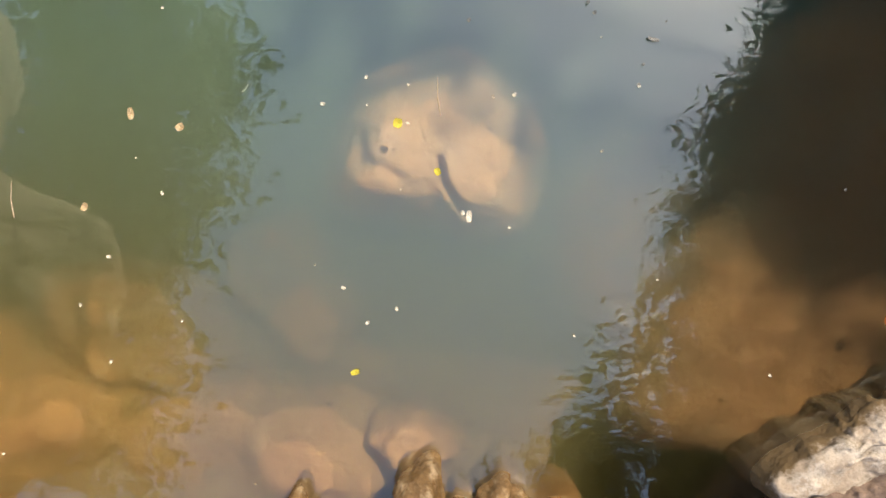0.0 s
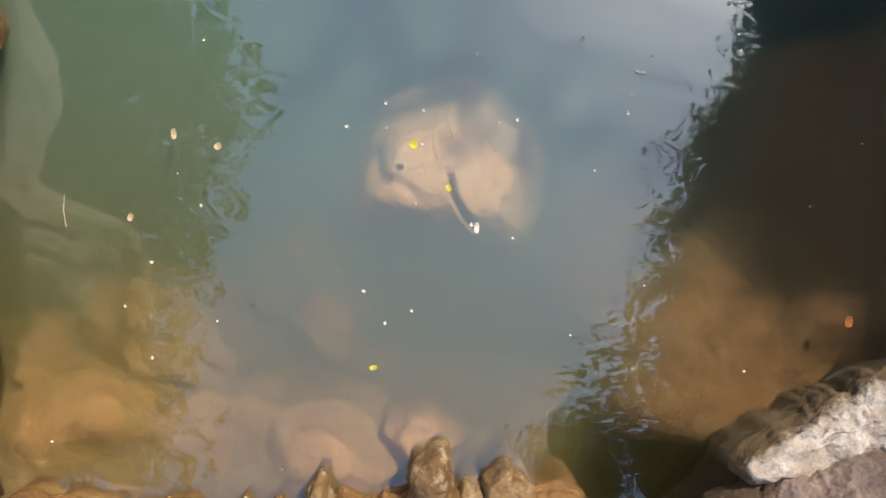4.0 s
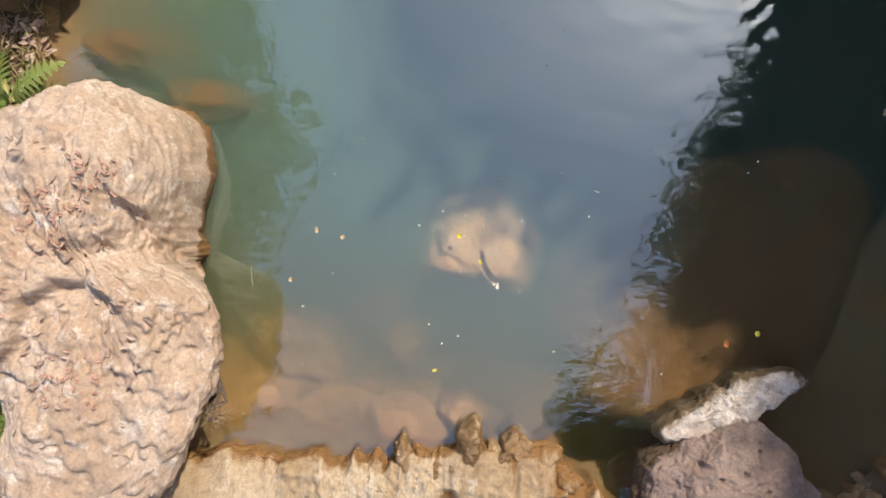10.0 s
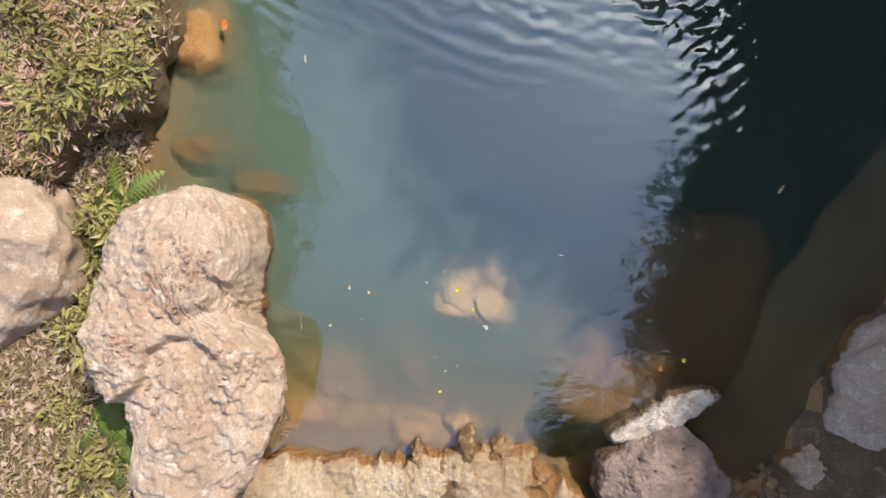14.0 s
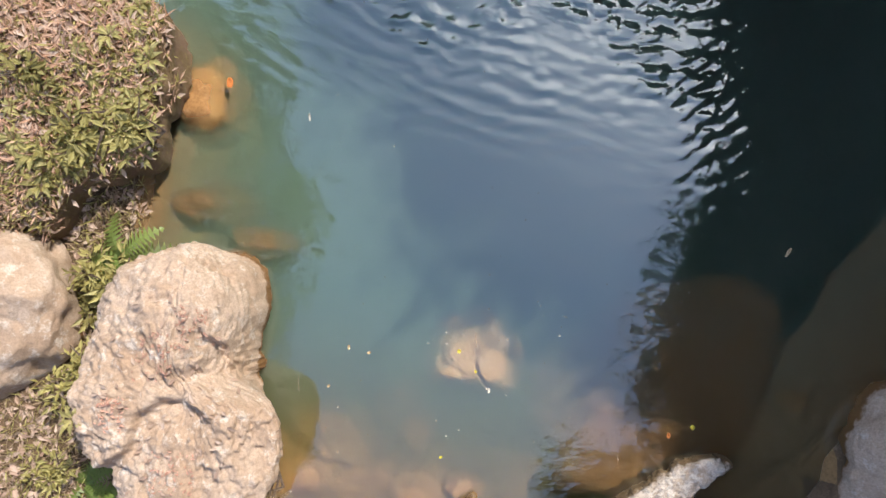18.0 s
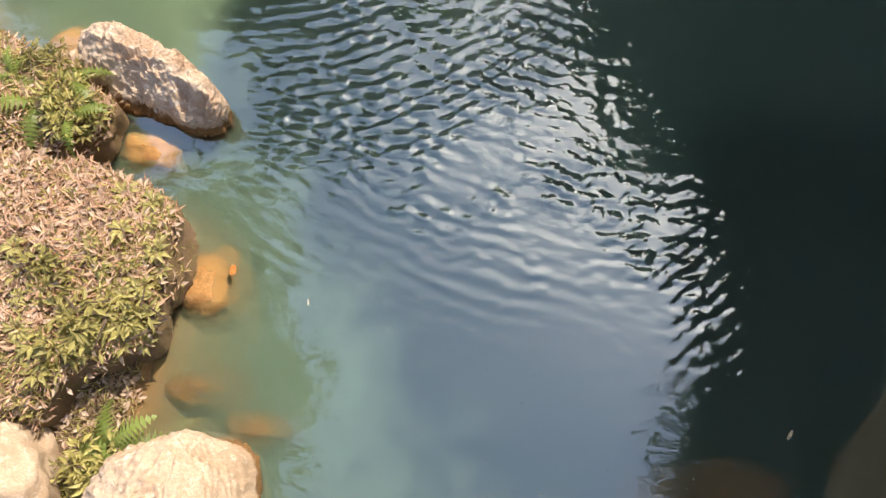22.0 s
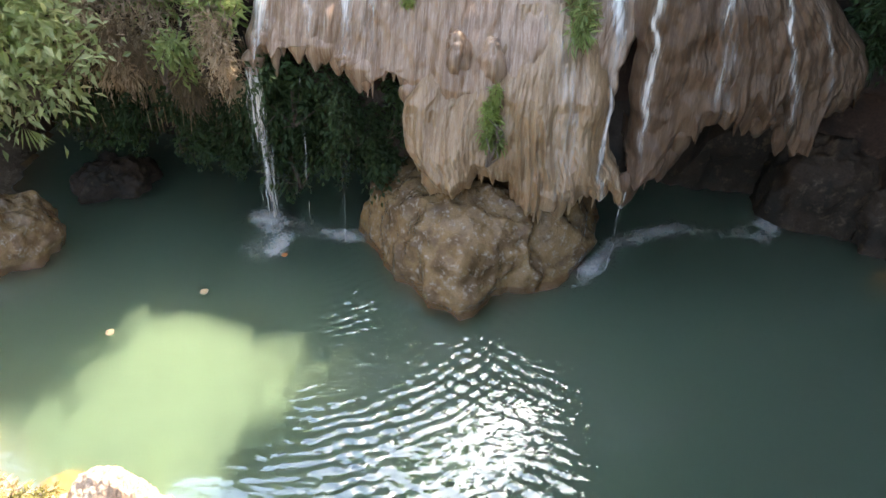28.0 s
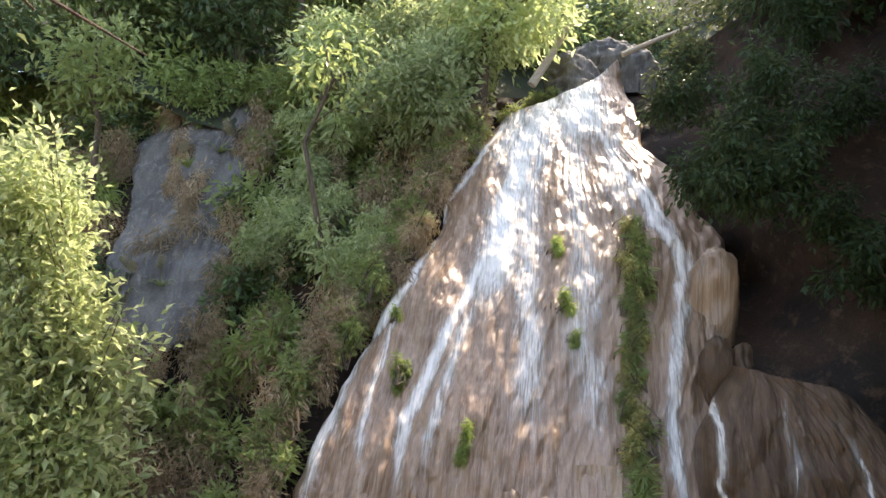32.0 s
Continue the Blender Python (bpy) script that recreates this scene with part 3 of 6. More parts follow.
rock("boulder", [(-2.85, 0.9), (-2.5, 1.12), (-2.2, 1.08), (-1.95, 1.04), (-1.74, 0.9), (-1.66, 0.72), (-1.66, 0.46), (-1.7, 0.22), (-1.68, 0.04), (-1.5, -0.1), (-1.41, -0.32), (-1.41, -0.7),
                 (-1.52, -1.04), (-1.7, -1.3), (-2.0, -1.6), (-2.5, -1.5), (-2.52, -1.0), (-2.66, -0.72), (-2.95, -0.45), (-3.08, 0.1), (-3.0, 0.55)],
     -0.4, 0.98, boulder_stone, "large pale weathered limestone boulder of two lobes at the pool edge", "boulder", flat=0.42, rough=0.045, grain=0.034, rings=170, spokes=380, seed=1.0, reach=0.76,
     waist=lambda X, Y: 0.12 + 0.56 * soft_step(-Y, -0.15, 0.15), facets=0.95, carve=carve_boulder)


def carve_ledge(P, h, nrm):
    """Flutes and drip holes along the front of the ledge."""
    X, Y, Z = P[..., 0], P[..., 1], P[..., 2]
    front = soft_step(Y, -1.55, -1.15)
    flute = ridged(np.stack([X * 5.5, Y * 1.2, 0 * X], -1), 3)
    holes = np.maximum(0, value_noise(np.stack([X * 9, Y * 6, 0 * X + 3], -1)) - 0.15) * soft_step(X, -0.5, 0.1)
    return np.stack([0 * X, 0.05 * flute * front, 0.035 * flute * front - 0.13 * holes * soft_step(Y, -1.6, -1.25) * h], -1)


rock("ledge", [(-2.3, -1.5), (-1.68, -1.24), (-1.38, -1.14), (-1.04, -1.17), (-0.71, -1.14), (-0.46, -1.18), (-0.28, -1.1), (0.0, -1.06), (0.2, -1.0), (0.45, -0.97), (0.65, -0.98), (0.85, -1.1), (1.15, -1.3), (1.4, -1.9), (1.2, -3.0), (-0.5, -3.3), (-2.2, -2.8)],
     -0.35, 0.2, ledge_stone, "cream limestone ledge with a wet brown fluted edge", "rock", flat=0.16, rough=0.045, grain=0.03, rings=120, spokes=420, seed=3.0, carve=carve_ledge)
def carve_bar(P, h, nrm):
    """A slight double bend and a crumbling upper edge."""
    X, Y, Z = P[..., 0], P[..., 1], P[..., 2]
    bend = 0.05 * np.sin((X - 1.8) * 5.2)
    return np.stack([0 * X, bend + 0.02 * fbm(P * 14, 2), 0.02 * fbm(P * 9 + 4, 2) * soft_step(Z, 0, 0.1)], -1)


rock("white_rock", oval(1.83, -0.55, 0.54, 0.125, 23, 16, 0.05), -0.25, 0.17, white_stone, "narrow chalk-white crusted rock in shallow water", "rock",
     flat=0.16, rough=0.008, grain=0.022, rings=70, spokes=240, seed=5.0, carve=carve_bar)
def carve_pits(P, h, nrm):
    """A few small round holes in the top."""
    X, Y = P[..., 0], P[..., 1]
    sink = 0 * X
    for px, py, r in PITS:
        sink = sink - 0.05 * np.exp(-((X - px) ** 2 + (Y - py) ** 2) / r ** 2)
    return np.stack([0 * X, 0 * X, sink], -1)


PITS = ((1.6, -0.92, 0.022), (1.71, -0.98, 0.015), (1.87, -0.94, 0.022), (1.96, -0.79, 0.012), (2.05, -1.05, 0.015))
rock("rose_rock", [(1.22, -1.2), (1.28, -1.03), (1.4, -0.87), (1.75, -0.65), (2.06, -0.59), (2.24, -0.73), (2.4, -0.9), (2.47, -1.2), (2.2, -1.7), (1.5, -1.6)],
     -0.3, 0.3, rose_stone, "rounded pinkish grey boulder with small dark pits", "boulder", flat=0.3, rough=0.04, grain=0.02, rings=130, spokes=320, seed=7.0, facets=0.9, carve=carve_pits)
rock("flat_rock", [(2.84, -0.87), (3.05, -0.7), (3.42, -0.84), (3.36, -1.02), (2.95, -1.02)], -0.2, 0.16, boulder_stone, "small flat pale grey rock among pebbles", "rock", flat=0.3, rough=0.03, seed=9.0)
rock("bank_rock", [(3.2, -0.6), (3.25, -0.2), (3.32, 0.28), (3.6, 0.5), (4.2, 0.3), (4.3, -0.6), (3.7, -0.75)], -0.4, 0.4, boulder_stone, "pale grey stepped rock on the bank", "rock", flat=0.35, rough=0.07, seed=11.0)
rock("side_rock", [(-4.6, 1.2), (-3.9, 1.05), (-3.55, 0.9), (-3.33, 0.6), (-3.38, 0.2), (-3.65, -0.15), (-4.6, -0.6), (-5.2, 0.3)], 0.0, 0.75, boulder_stone,
     "smooth tan boulder beside the mossy bank", "boulder", flat=0.4, rough=0.07, seed=13.0)
def carve_block(P, h, nrm):
    """A long ridge at the back, from which a broken face slopes to the water."""
    X, Y, Z = P[..., 0], P[..., 1], P[..., 2]
    d, side = off_line(X, Y, [(-4.3, 4.86), (-4.0, 4.78), (-3.3, 4.48), (-2.5, 4.06)])
    drop = 0.85 * np.maximum(0, d - 0.1) * (side < 0) + 0.12 * np.maximum(0, fbm(P * 6 + 9, 3)) * (side < 0) * (d > 0.1)
    return np.stack([0 * X, 0 * X, -drop * soft_step(Z, 0.0, 0.25)], -1)


rock("slab_rock", [(-4.24, 4.42), (-4.16, 4.74), (-3.94, 4.9), (-3.62, 4.76), (-3.3, 4.6), (-3.0, 4.42), (-2.66, 4.16), (-2.62, 4.03), (-2.8, 3.88), (-3.2, 3.96), (-3.5, 4.04), (-4.1, 4.2)],
     -0.4, 0.5, block_stone, "sunlit block of pale stone with a broken face", "rock", flat=0.14, rough=0.03, grain=0.05, seed=15.0, rings=110, spokes=280, facets=0.95, carve=carve_block)

# submerged stones
for x, y, rx, ry, turn, top, mat, label in (
        (-0.58, -0.2, 0.24, 0.17, 20, -0.28, silted_stone, "small brown sunken stone"),
        (-1.62, -0.72, 0.2, 0.26, 10, -0.16, silted_stone, "rounded brown sunken stone"),
        (-1.14, -0.6, 0.44, 0.32, -15, -0.16, silted_stone, "broad brown sunken stone"),
        (-1.38, -0.98, 0.46, 0.32, 0, -0.07, silted_stone, "rounded brown sunken stone"),
        (-0.8, -1.0, 0.5, 0.3, 20, -0.10, silted_stone, "pinkish flat sunken stone"),
        (-0.25, -0.95, 0.5, 0.3, -10, -0.10, silted_stone, "pinkish flat sunken stone"),
        (0.06, -0.83, 0.19, 0.15, 0, -0.0, silted_stone, "round pink sunken cobble"),
        (-1.95, 1.15, 0.40, 0.2, -10, -0.06, dark_brown_stone, "dull brown sunken stone"),
        (-2.62, 2.4, 0.28, 0.46, 10, 0.05, silted_stone, "orange brown stone just under the water"),
        (-3.42, 3.72, 0.42, 0.3, 0, 0.04, silted_stone, "orange brown stone just under the water"),
        (-2.6, 1.45, 0.5, 0.22, 0, -0.06, dark_brown_stone, "dull brown sunken stone"),
        (-4.5, 4.72, 0.4, 0.36, 40, 0.05, silted_stone, "orange brown stone just under the water"),
        (3.0, 0.2, 0.17, 0.14, 0, -0.1, silted_stone, "small brown sunken stone"),
        (3.2, -0.35, 0.45, 0.5, 0, -0.12, silted_stone, "dull brown sunken stone")):
    rock("sunken_stone", oval(x, y, rx * 1.35, ry * 1.35, turn), -1.2, top - (0.08 if x > -2 else 0.04), mat, label, "rock", "sunken stones", flat=0.75, rough=0.05, grain=0.006, rings=30, spokes=70, seed=x * 3 + y, facets=0.92)
def carve_crack(P, h, nrm):
    """A forked crack and a pair of hollows in the pale rock's top."""
    X, Y = P[..., 0], P[..., 1]
    d, _ = off_line(X, Y, [(0.07, 0.3), (0.1, 0.2), (0.17, 0.11), (0.25, 0.06)])
    e, _ = off_line(X, Y, [(-0.25, 0.36), (-0.22, 0.24), (-0.15, 0.24), (-0.08, 0.2)])
    return np.stack([0 * X, 0 * X, -0.07 * np.exp(-(d / 0.012) ** 2) - 0.03 * np.exp(-(e / 0.025) ** 2)], -1)


rock("sunken_stone", [(-0.42, 0.05), (-0.41, 0.36), (-0.34, 0.58), (-0.14, 0.76), (0.03, 0.84), (0.31, 0.80), (0.52, 0.5), (0.57, 0.2), (0.51, -0.0), (0.34, -0.04), (0.18, -0.02), (0.08, 0.04), (-0.12, 0.03)],
     -0.95, -0.11, pale_silted_stone, "pale sunken rock with a cracked top", "rock", "sunken stones", flat=0.62, tilt=(-0.10, -0.05), rough=0.03, grain=0.01, rings=70, spokes=150, seed=2.0, carve=carve_crack)
rock("sunken_slab", [(0.42, 0.1), (0.5, -0.12), (0.8, -0.44), (0.95, -0.84), (1.42, -0.82), (1.9, -0.6), (2.5, -0.35), (2.72, 0.18), (2.86, 0.57), (2.88, 1.15), (2.5, 1.35), (1.9, 1.2), (1.2, 0.85), (0.7, 0.45)],
     -1.2, -0.2, dark_brown_stone, "large dark brown sloping slab under shallow water", "rock", "sunken stones", flat=0.2, tilt=(0.05, -0.10), rough=0.035, grain=0.01, rings=60, spokes=150, seed=21.0)
rock("sunken_stone", [(-0.62, -0.36), (-0.5, -0.2), (-0.34, -0.22), (-0.2, -0.4), (-0.25, -0.62), (-0.45, -0.68)],
     -1.0, -0.3, silted_stone, "dull brown sunken stone block", "rock", "sunken stones", flat=0.5, rough=0.03, grain=0.01, rings=30, spokes=70, seed=4.0, facets=0.9)


# ---- cliffs round the pool ----
def face_y(z):
    """How far back the falls' face lies at height z."""
    return np.interp(z, [0, 1.2, 2.6, 4.5, 6.0, 7.0, 8.0, 9.0, 10.0, 12], [9.2, 9.0, 9.4, 9.75, 10.2, 10.65, 11.3, 12.6, 14.0, 17])


def apron_y(z):
    """The long upper face leans back more."""
    return np.interp(z, [0, 1.2, 2.6, 3.2, 4.5, 6.0, 7.0, 8.0, 9.0, 10.5], [9.2, 9.0, 9.4, 9.85, 10.95, 12.25, 13.1, 13.95, 14.8, 16.2])


def build_cliff_front():
    xs, vs = np.linspace(-18, 9, 220), np.linspace(0, 1, 130)
    X, W = np.meshgrid(xs, vs)
    Z = -1.8 + W * (1.8 + np.interp(X, [-15, -3, -1.5, 1, 3, 9], [10.2, 10.2, 10.2, 10.6, 11.5, 12]))
    slope = 10.15 + np.maximum(0, Z - 2.2) * 0.82
    under = np.interp(Z, [-2, 0.7, 0.95, 1.6, 2.15, 2.3], [12.2, 12.2, 11.0, 10.5, 10.2, 10.05])
    left = np.where(Z < 2.3, under, slope)
    behind = np.where(Z < 1.2, 12.0, apron_y(Z) + 0.6)
    right = np.where(Z < 2.2, 11.8, np.interp(Z, [2.2, 4.5, 7, 9, 12], [10.9, 10.7, 11.2, 12.2, 14.2]))
    wl = 1 / (1 + np.exp((X + 2.2) * 2.5))
    wr = 1 / (1 + np.exp(-(X - 2.75) * 3.5))
    Y = left * wl + right * wr + behind * (1 - wl - wr)
    cave = np.exp(-((X - 2.7) / 0.6) ** 2 - ((Z - 5.9) / 0.75) ** 2)
    Y = Y + 1.6 * cave
    P = np.stack([X, Y, Z], -1)
    Y = Y + 0.22 * fbm(P * 0.9, 4) + 0.08 * ridged(P * np.array([2.5, 2.5, 1.2]), 2)
    V = np.stack([X, Y, Z], -1).reshape(-1, 3)
    ob = link_mesh("cliff_front", V, grid_faces(130, 220), shade_toned_red_stone)
    ob.data.materials.append(shade_toned_cave_stone)
    # Below the lip the darker stone colour carries the undercut's shade.
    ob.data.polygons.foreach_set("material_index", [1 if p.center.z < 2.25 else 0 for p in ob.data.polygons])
    tagged(ob, "undercut cliff behind the falls, darkened in colour for shade", "cliff", kind="structure")


def build_cliff_right():
    ys, vs = np.linspace(-9, 14, 150), np.linspace(0, 1, 100)
    Y, W = np.meshgrid(ys, vs)
    Z = -1.8 + W * (1.8 + np.interp(Y, [-9, 3, 5, 8.5, 10, 14], [12.5, 12.2, 11.6, 11.6, 12, 11.5]))
    X = np.interp(Y, [-9, -2, 0, 4, 8, 10, 12, 14], [6.6, 6.2, 6.3, 7.2, 7.2, 6.4, 4.6, 3.4])
    X = X + 0.5 * np.maximum(0, 1.5 - Z) * 0.4 - 0.05 * np.maximum(0, Z - 3) + 0.2 * np.maximum(0, Y - 9.5) * np.maximum(0, Z - 4) * 0.1
    P = np.stack([X, Y, Z], -1)
    X = X + 0.45 * fbm(P * 0.55, 5) + 0.15 * ridged(P * 1.4, 3)
    ob = link_mesh("cliff_right", np.stack([X, Y, Z], -1).reshape(-1, 3), grid_faces(100, 150), shade_toned_red_stone)
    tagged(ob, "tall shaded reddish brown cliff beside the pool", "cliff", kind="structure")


def build_hill():
    """Wooded hillside that closes the valley behind the falls and to the left."""
    u, v = np.linspace(-30, 24, 70), np.linspace(0, 1, 30)
    U, W = np.meshgrid(u, v)
    Y = 15.7 + W * 22 - 0.012 * (U + 2) ** 2 * (1 - W)
    notch = np.exp(-((U - 0.2) / 1.8) ** 2)
    Z = 9.2 + np.minimum(W * 17, 5.0 + W * 6) - 1.0 * notch * (1 - W) + 0.05 * np.abs(U)
    P = np.stack([U, Y, Z], -1)
    Z = Z + 0.8 * fbm(P * 0.3, 4)
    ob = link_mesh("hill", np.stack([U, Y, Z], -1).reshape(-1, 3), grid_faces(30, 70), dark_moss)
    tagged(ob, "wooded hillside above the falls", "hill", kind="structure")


build_cliff_front()
build_cliff_right()
build_hill()


# ---- tufa curtains of the falls ----
def curtain(name, left, right, top, bottom, material, label, bulge=0.35, forward=0.0, jag=0.25, ridge=0.07, cols=200, rows=150, seed=0.0, depth=0.5, parent=None, wide=1.0, face=face_y, drips=0, wet=(), span=(0.03, 0.97)):
    """A draped sheet of tufa, with a film of water over it where streams run: left/right edges as functions of height share, a top and a ragged lower lip, ribs that run down it and a lip that turns back under."""
    s = np.linspace(0, 1, cols)[None, :]
    v = np.linspace(0, 1, rows)[:, None]
    zt = np.interp(s, *top) + 0 * v
    teeth = np.abs(value_noise(np.stack([s[0] * 9 * wide + seed, s[0] * 0 + 3.1, s[0] * 0], -1))) * 1.0 + np.maximum(0, value_noise(np.stack([s[0] * 34 * wide + seed, s[0] * 0, s[0] * 0], -1))) * 0.55
    zb = np.interp(s, *bottom) - jag * teeth[None, :] + 0.3 * jag
    Z = zt + (zb - zt) * v
    xl, xr = np.interp(Z, *left), np.interp(Z, *right)
    X = xl + (xr - xl) * s
    round_ = np.sqrt(np.maximum(0, 1 - (2 * s - 1) ** 4))
    X = X + 0.14 * fbm(np.stack([Z * 1.5, 0 * Z + seed, 0 * Z], -1), 3) * np.abs(2 * s - 1)
    Y = face(Z) + 0.06 - (forward + 0.06) * np.clip(v * 2.2, 0, 1) - bulge * (round_ - 0.5)
    Y = Y + 0.25 * (v > 0.9) * (v - 0.9) * 10 * 0.5
    rib = np.stack([s * 24 * wide + 0.25 * fbm(np.stack([s * 4 + 0 * v, 0 * s + v * 3, 0 * s + 0 * v + seed], -1), 2), 0 * s + v * 1.6, 0 * s + 0 * v + seed], -1)
    Y = Y - ridge * ridged(rib, 4) * (0.4 + 0.7 * v) * (0.5 + 0.9 * np.abs(fbm(np.stack([X * 0.8, Z * 0.5, 0 * X + seed + 4], -1), 2))) - 0.16 * fbm(np.stack([X * 1.1, Z * 0.7, 0 * X + seed], -1), 3)
    Y = Y - 0.04 * fbm(np.stack([X * 7, Z * 4.5, 0 * X + seed], -1), 4)
    rowsP = [np.stack([X, Y, Z], -1)]
    for j in range(1, 7):
        back = j / 6
        rowsP.append(np.stack([X[-1], Y[-1] + depth * back, Z[-1] + 0.25 * back + 0.1 * fbm(np.stack([X[-1] * 6, X[-1] * 0 + j, X[-1] * 0], -1), 2)], -1)[None])
    P = np.concatenate(rowsP, 0)
    ob = link_mesh(name, P.reshape(-1, 3), grid_faces(P.shape[0], cols), material, parent)
    if parent is None:
        tagged(ob, label, "rock", "tufa curtains of the falls")
    if wet:
        dense = 0 * X
        for path, width, strength in wet:
            path = sorted((pz, px) for px, pz in path)
            pz, px = np.array([q[0] for q in path]), np.array([q[1] for q in path])
            line = np.interp(Z, pz, px) + 0.06 * value_noise(np.stack([Z * 2.2, 0 * Z + width * 50, 0 * Z + px[0]], -1)) + 0.035 * value_noise(np.stack([Z * 6.5, 0 * Z + width * 31, 0 * Z + px[0] * 2], -1))
            ends = np.clip((pz[-1] + 0.3 - Z) / 0.6, 0, 1) * np.clip((Z - pz[0] + 0.1) / 1.2, 0, 1)
            across = np.abs(X - line) / (width * (0.8 + 0.35 * value_noise(np.stack([Z * 1.4, 0 * Z + 7, 0 * Z + px[0] * 3], -1))))
            dense = np.maximum(dense, strength * np.exp(-across ** 2) * ends)
        out = np.stack([X, Y - 0.012 - 0.02 * np.clip(dense, 0, 1), Z], -1)
        faces = np.array(grid_faces(rows, cols))
        faces = faces[dense.reshape(-1)[faces].max(1) > 0.05]
        used, turned = np.unique(faces, return_inverse=True)
        film = link_mesh("stream", out.reshape(-1, 3)[used], turned.reshape(faces.shape).tolist(), film_water)
        film.data.attributes.new("wetness", "FLOAT", "POINT").data.foreach_set("value", dense.reshape(-1)[used].astype(np.float32))
        tagged(film, "white water running in strands down the tufa", "water", "streams of the falls", kind="stuff")
    gd = np.random.default_rng(int(seed * 13) + 3)
    for _ in range(drips):
        k = int(gd.uniform(*span) * cols)
        big = gd.uniform() < 0.3
        r, L = (gd.uniform(0.08, 0.15), gd.uniform(0.22, 0.45)) if big else (gd.uniform(0.02, 0.075), gd.uniform(0.06, 0.4) ** 1.2)
        a, b = np.linspace(0, 2 * math.pi, 14, endpoint=False)[None, :], np.linspace(0, 1, 12)[:, None]
        rr = r * np.sqrt(np.clip(b * 5, 0.02, 1)) * (1.15 - b ** (2.6 if big else 1.6)) * (1 + 0.4 * value_noise(np.stack([np.cos(a) * 1.5 + 0 * b, np.sin(a) * 1.5 + 0 * b, b * 4 + k + 0 * a], -1)))
        Q = np.stack([X[-1, k] + rr * np.cos(a), Y[-1, k] + 0.1 + rr * 0.8 * np.sin(a), Z[-1, k] + 0.14 - (L + 0.12) * b + 0 * a], -1)
        link_mesh("drip_stone", Q.reshape(-1, 3), [f[::-1] for f in grid_faces(12, 14, True)] + [tuple(range(11 * 14, 12 * 14))], material, ob)
    return ob


def tuck(points):
    z, x = zip(*sorted(points))
    return (list(z), list(x))


WET_APRON = (
    ([(-1.6, 9.3), (-2.15, 8.2), (-2.5, 7.4), (-2.75, 6.4), (-2.9, 5.7), (-3.35, 4.8), (-3.55, 4.2), (-3.65, 3.4), (-3.66, 2.4)], 0.13, 1.15),
    ([(-2.8, 6.4), (-3.15, 5.7), (-3.4, 4.9), (-3.6, 4.2), (-3.8, 3.4), (-3.85, 2.6)], 0.13, 0.75),
    ([(-2.95, 5.4), (-3.1, 4.2), (-3.05, 3.7), (-2.98, 2.5)], 0.09, 0.8),
    ([(-1.35, 9.2), (-1.45, 7.8), (-1.55, 6.7), (-1.9, 5.7), (-2.25, 4.7), (-2.48, 3.9), (-2.5, 2.6)], 0.17, 1.1),
    ([(-0.75, 10.4), (-1.2, 8.5), (-1.4, 7.4), (-1.5, 6.4), (-1.75, 5.0)], 0.42, 1.25),
    ([(-0.6, 10.4), (-0.9, 8.5), (-1.1, 7.3), (-1.05, 6.2), (-0.95, 5.3), (-0.8, 3.4)], 0.34, 0.85),
    ([(-0.1, 10.4), (-0.3, 8.5), (-0.25, 7.3), (-0.1, 6.3), (-0.2, 5.3), (0.1, 3.3)], 0.4, 0.72),
    ([(-0.1, 10.5), (0.15, 8.9), (0.7, 7.8), (1.05, 6.9), (1.45, 6.4), (1.8, 5.8), (1.9, 5.0)], 0.17, 1.0),
    ([(0.75, 7.9), (1.25, 6.9), (1.4, 6.3), (1.25, 5.4), (1.1, 4.7), (1.03, 4.0), (1.05, 2.4)], 0.13, 0.95),
    ([(-0.2, 11.0), (-0.2, 9.6), (-0.3, 9.0), (-0.4, 8.2)], 0.95, 1.3),
    ([(-1.3, 9.6), (-1.6, 8.7), (-1.8, 7.6)], 0.4, 1.0),
    ([(0.3, 9.6), (0.4, 8.6), (0.5, 7.6), (0.6, 6.4)], 0.4, 0.75),
    ([(-1.75, 5.5), (-2.05, 4.5), (-2.15, 3.8), (-2.2, 2.6)], 0.15, 0.75))
curtain("tufa_apron", tuck([(2.2, -3.9), (2.94, -3.9), (3.63, -3.87), (4.36, -3.6), (5.5, -3.2), (6.5, -2.7), (7.7, -2.55), (8.6, -2.0), (9.3, -1.85), (10.5, -1.2)]),
        tuck([(2.2, 1.05), (3.0, 1.15), (4.3, 1.6), (5.15, 1.85), (5.8, 2.15), (6.7, 2.12), (7.6, 1.75), (8.6, 1.15), (10.4, 0.75), (11.0, 0.6)]),
        ([0, 0.5, 1], [9.3, 10.1, 11.0]), ([0, 0.25, 0.4, 0.5, 0.55, 1.0], [2.75, 2.7, 2.6, 2.45, 2.3, 2.2]), tufa_stone,
        "broad wet tufa apron streaked with running water", bulge=0.3, jag=0.45, ridge=0.034, cols=420, rows=320, seed=1.0, face=apron_y, drips=60, wet=WET_APRON, span=(0.02, 0.5))
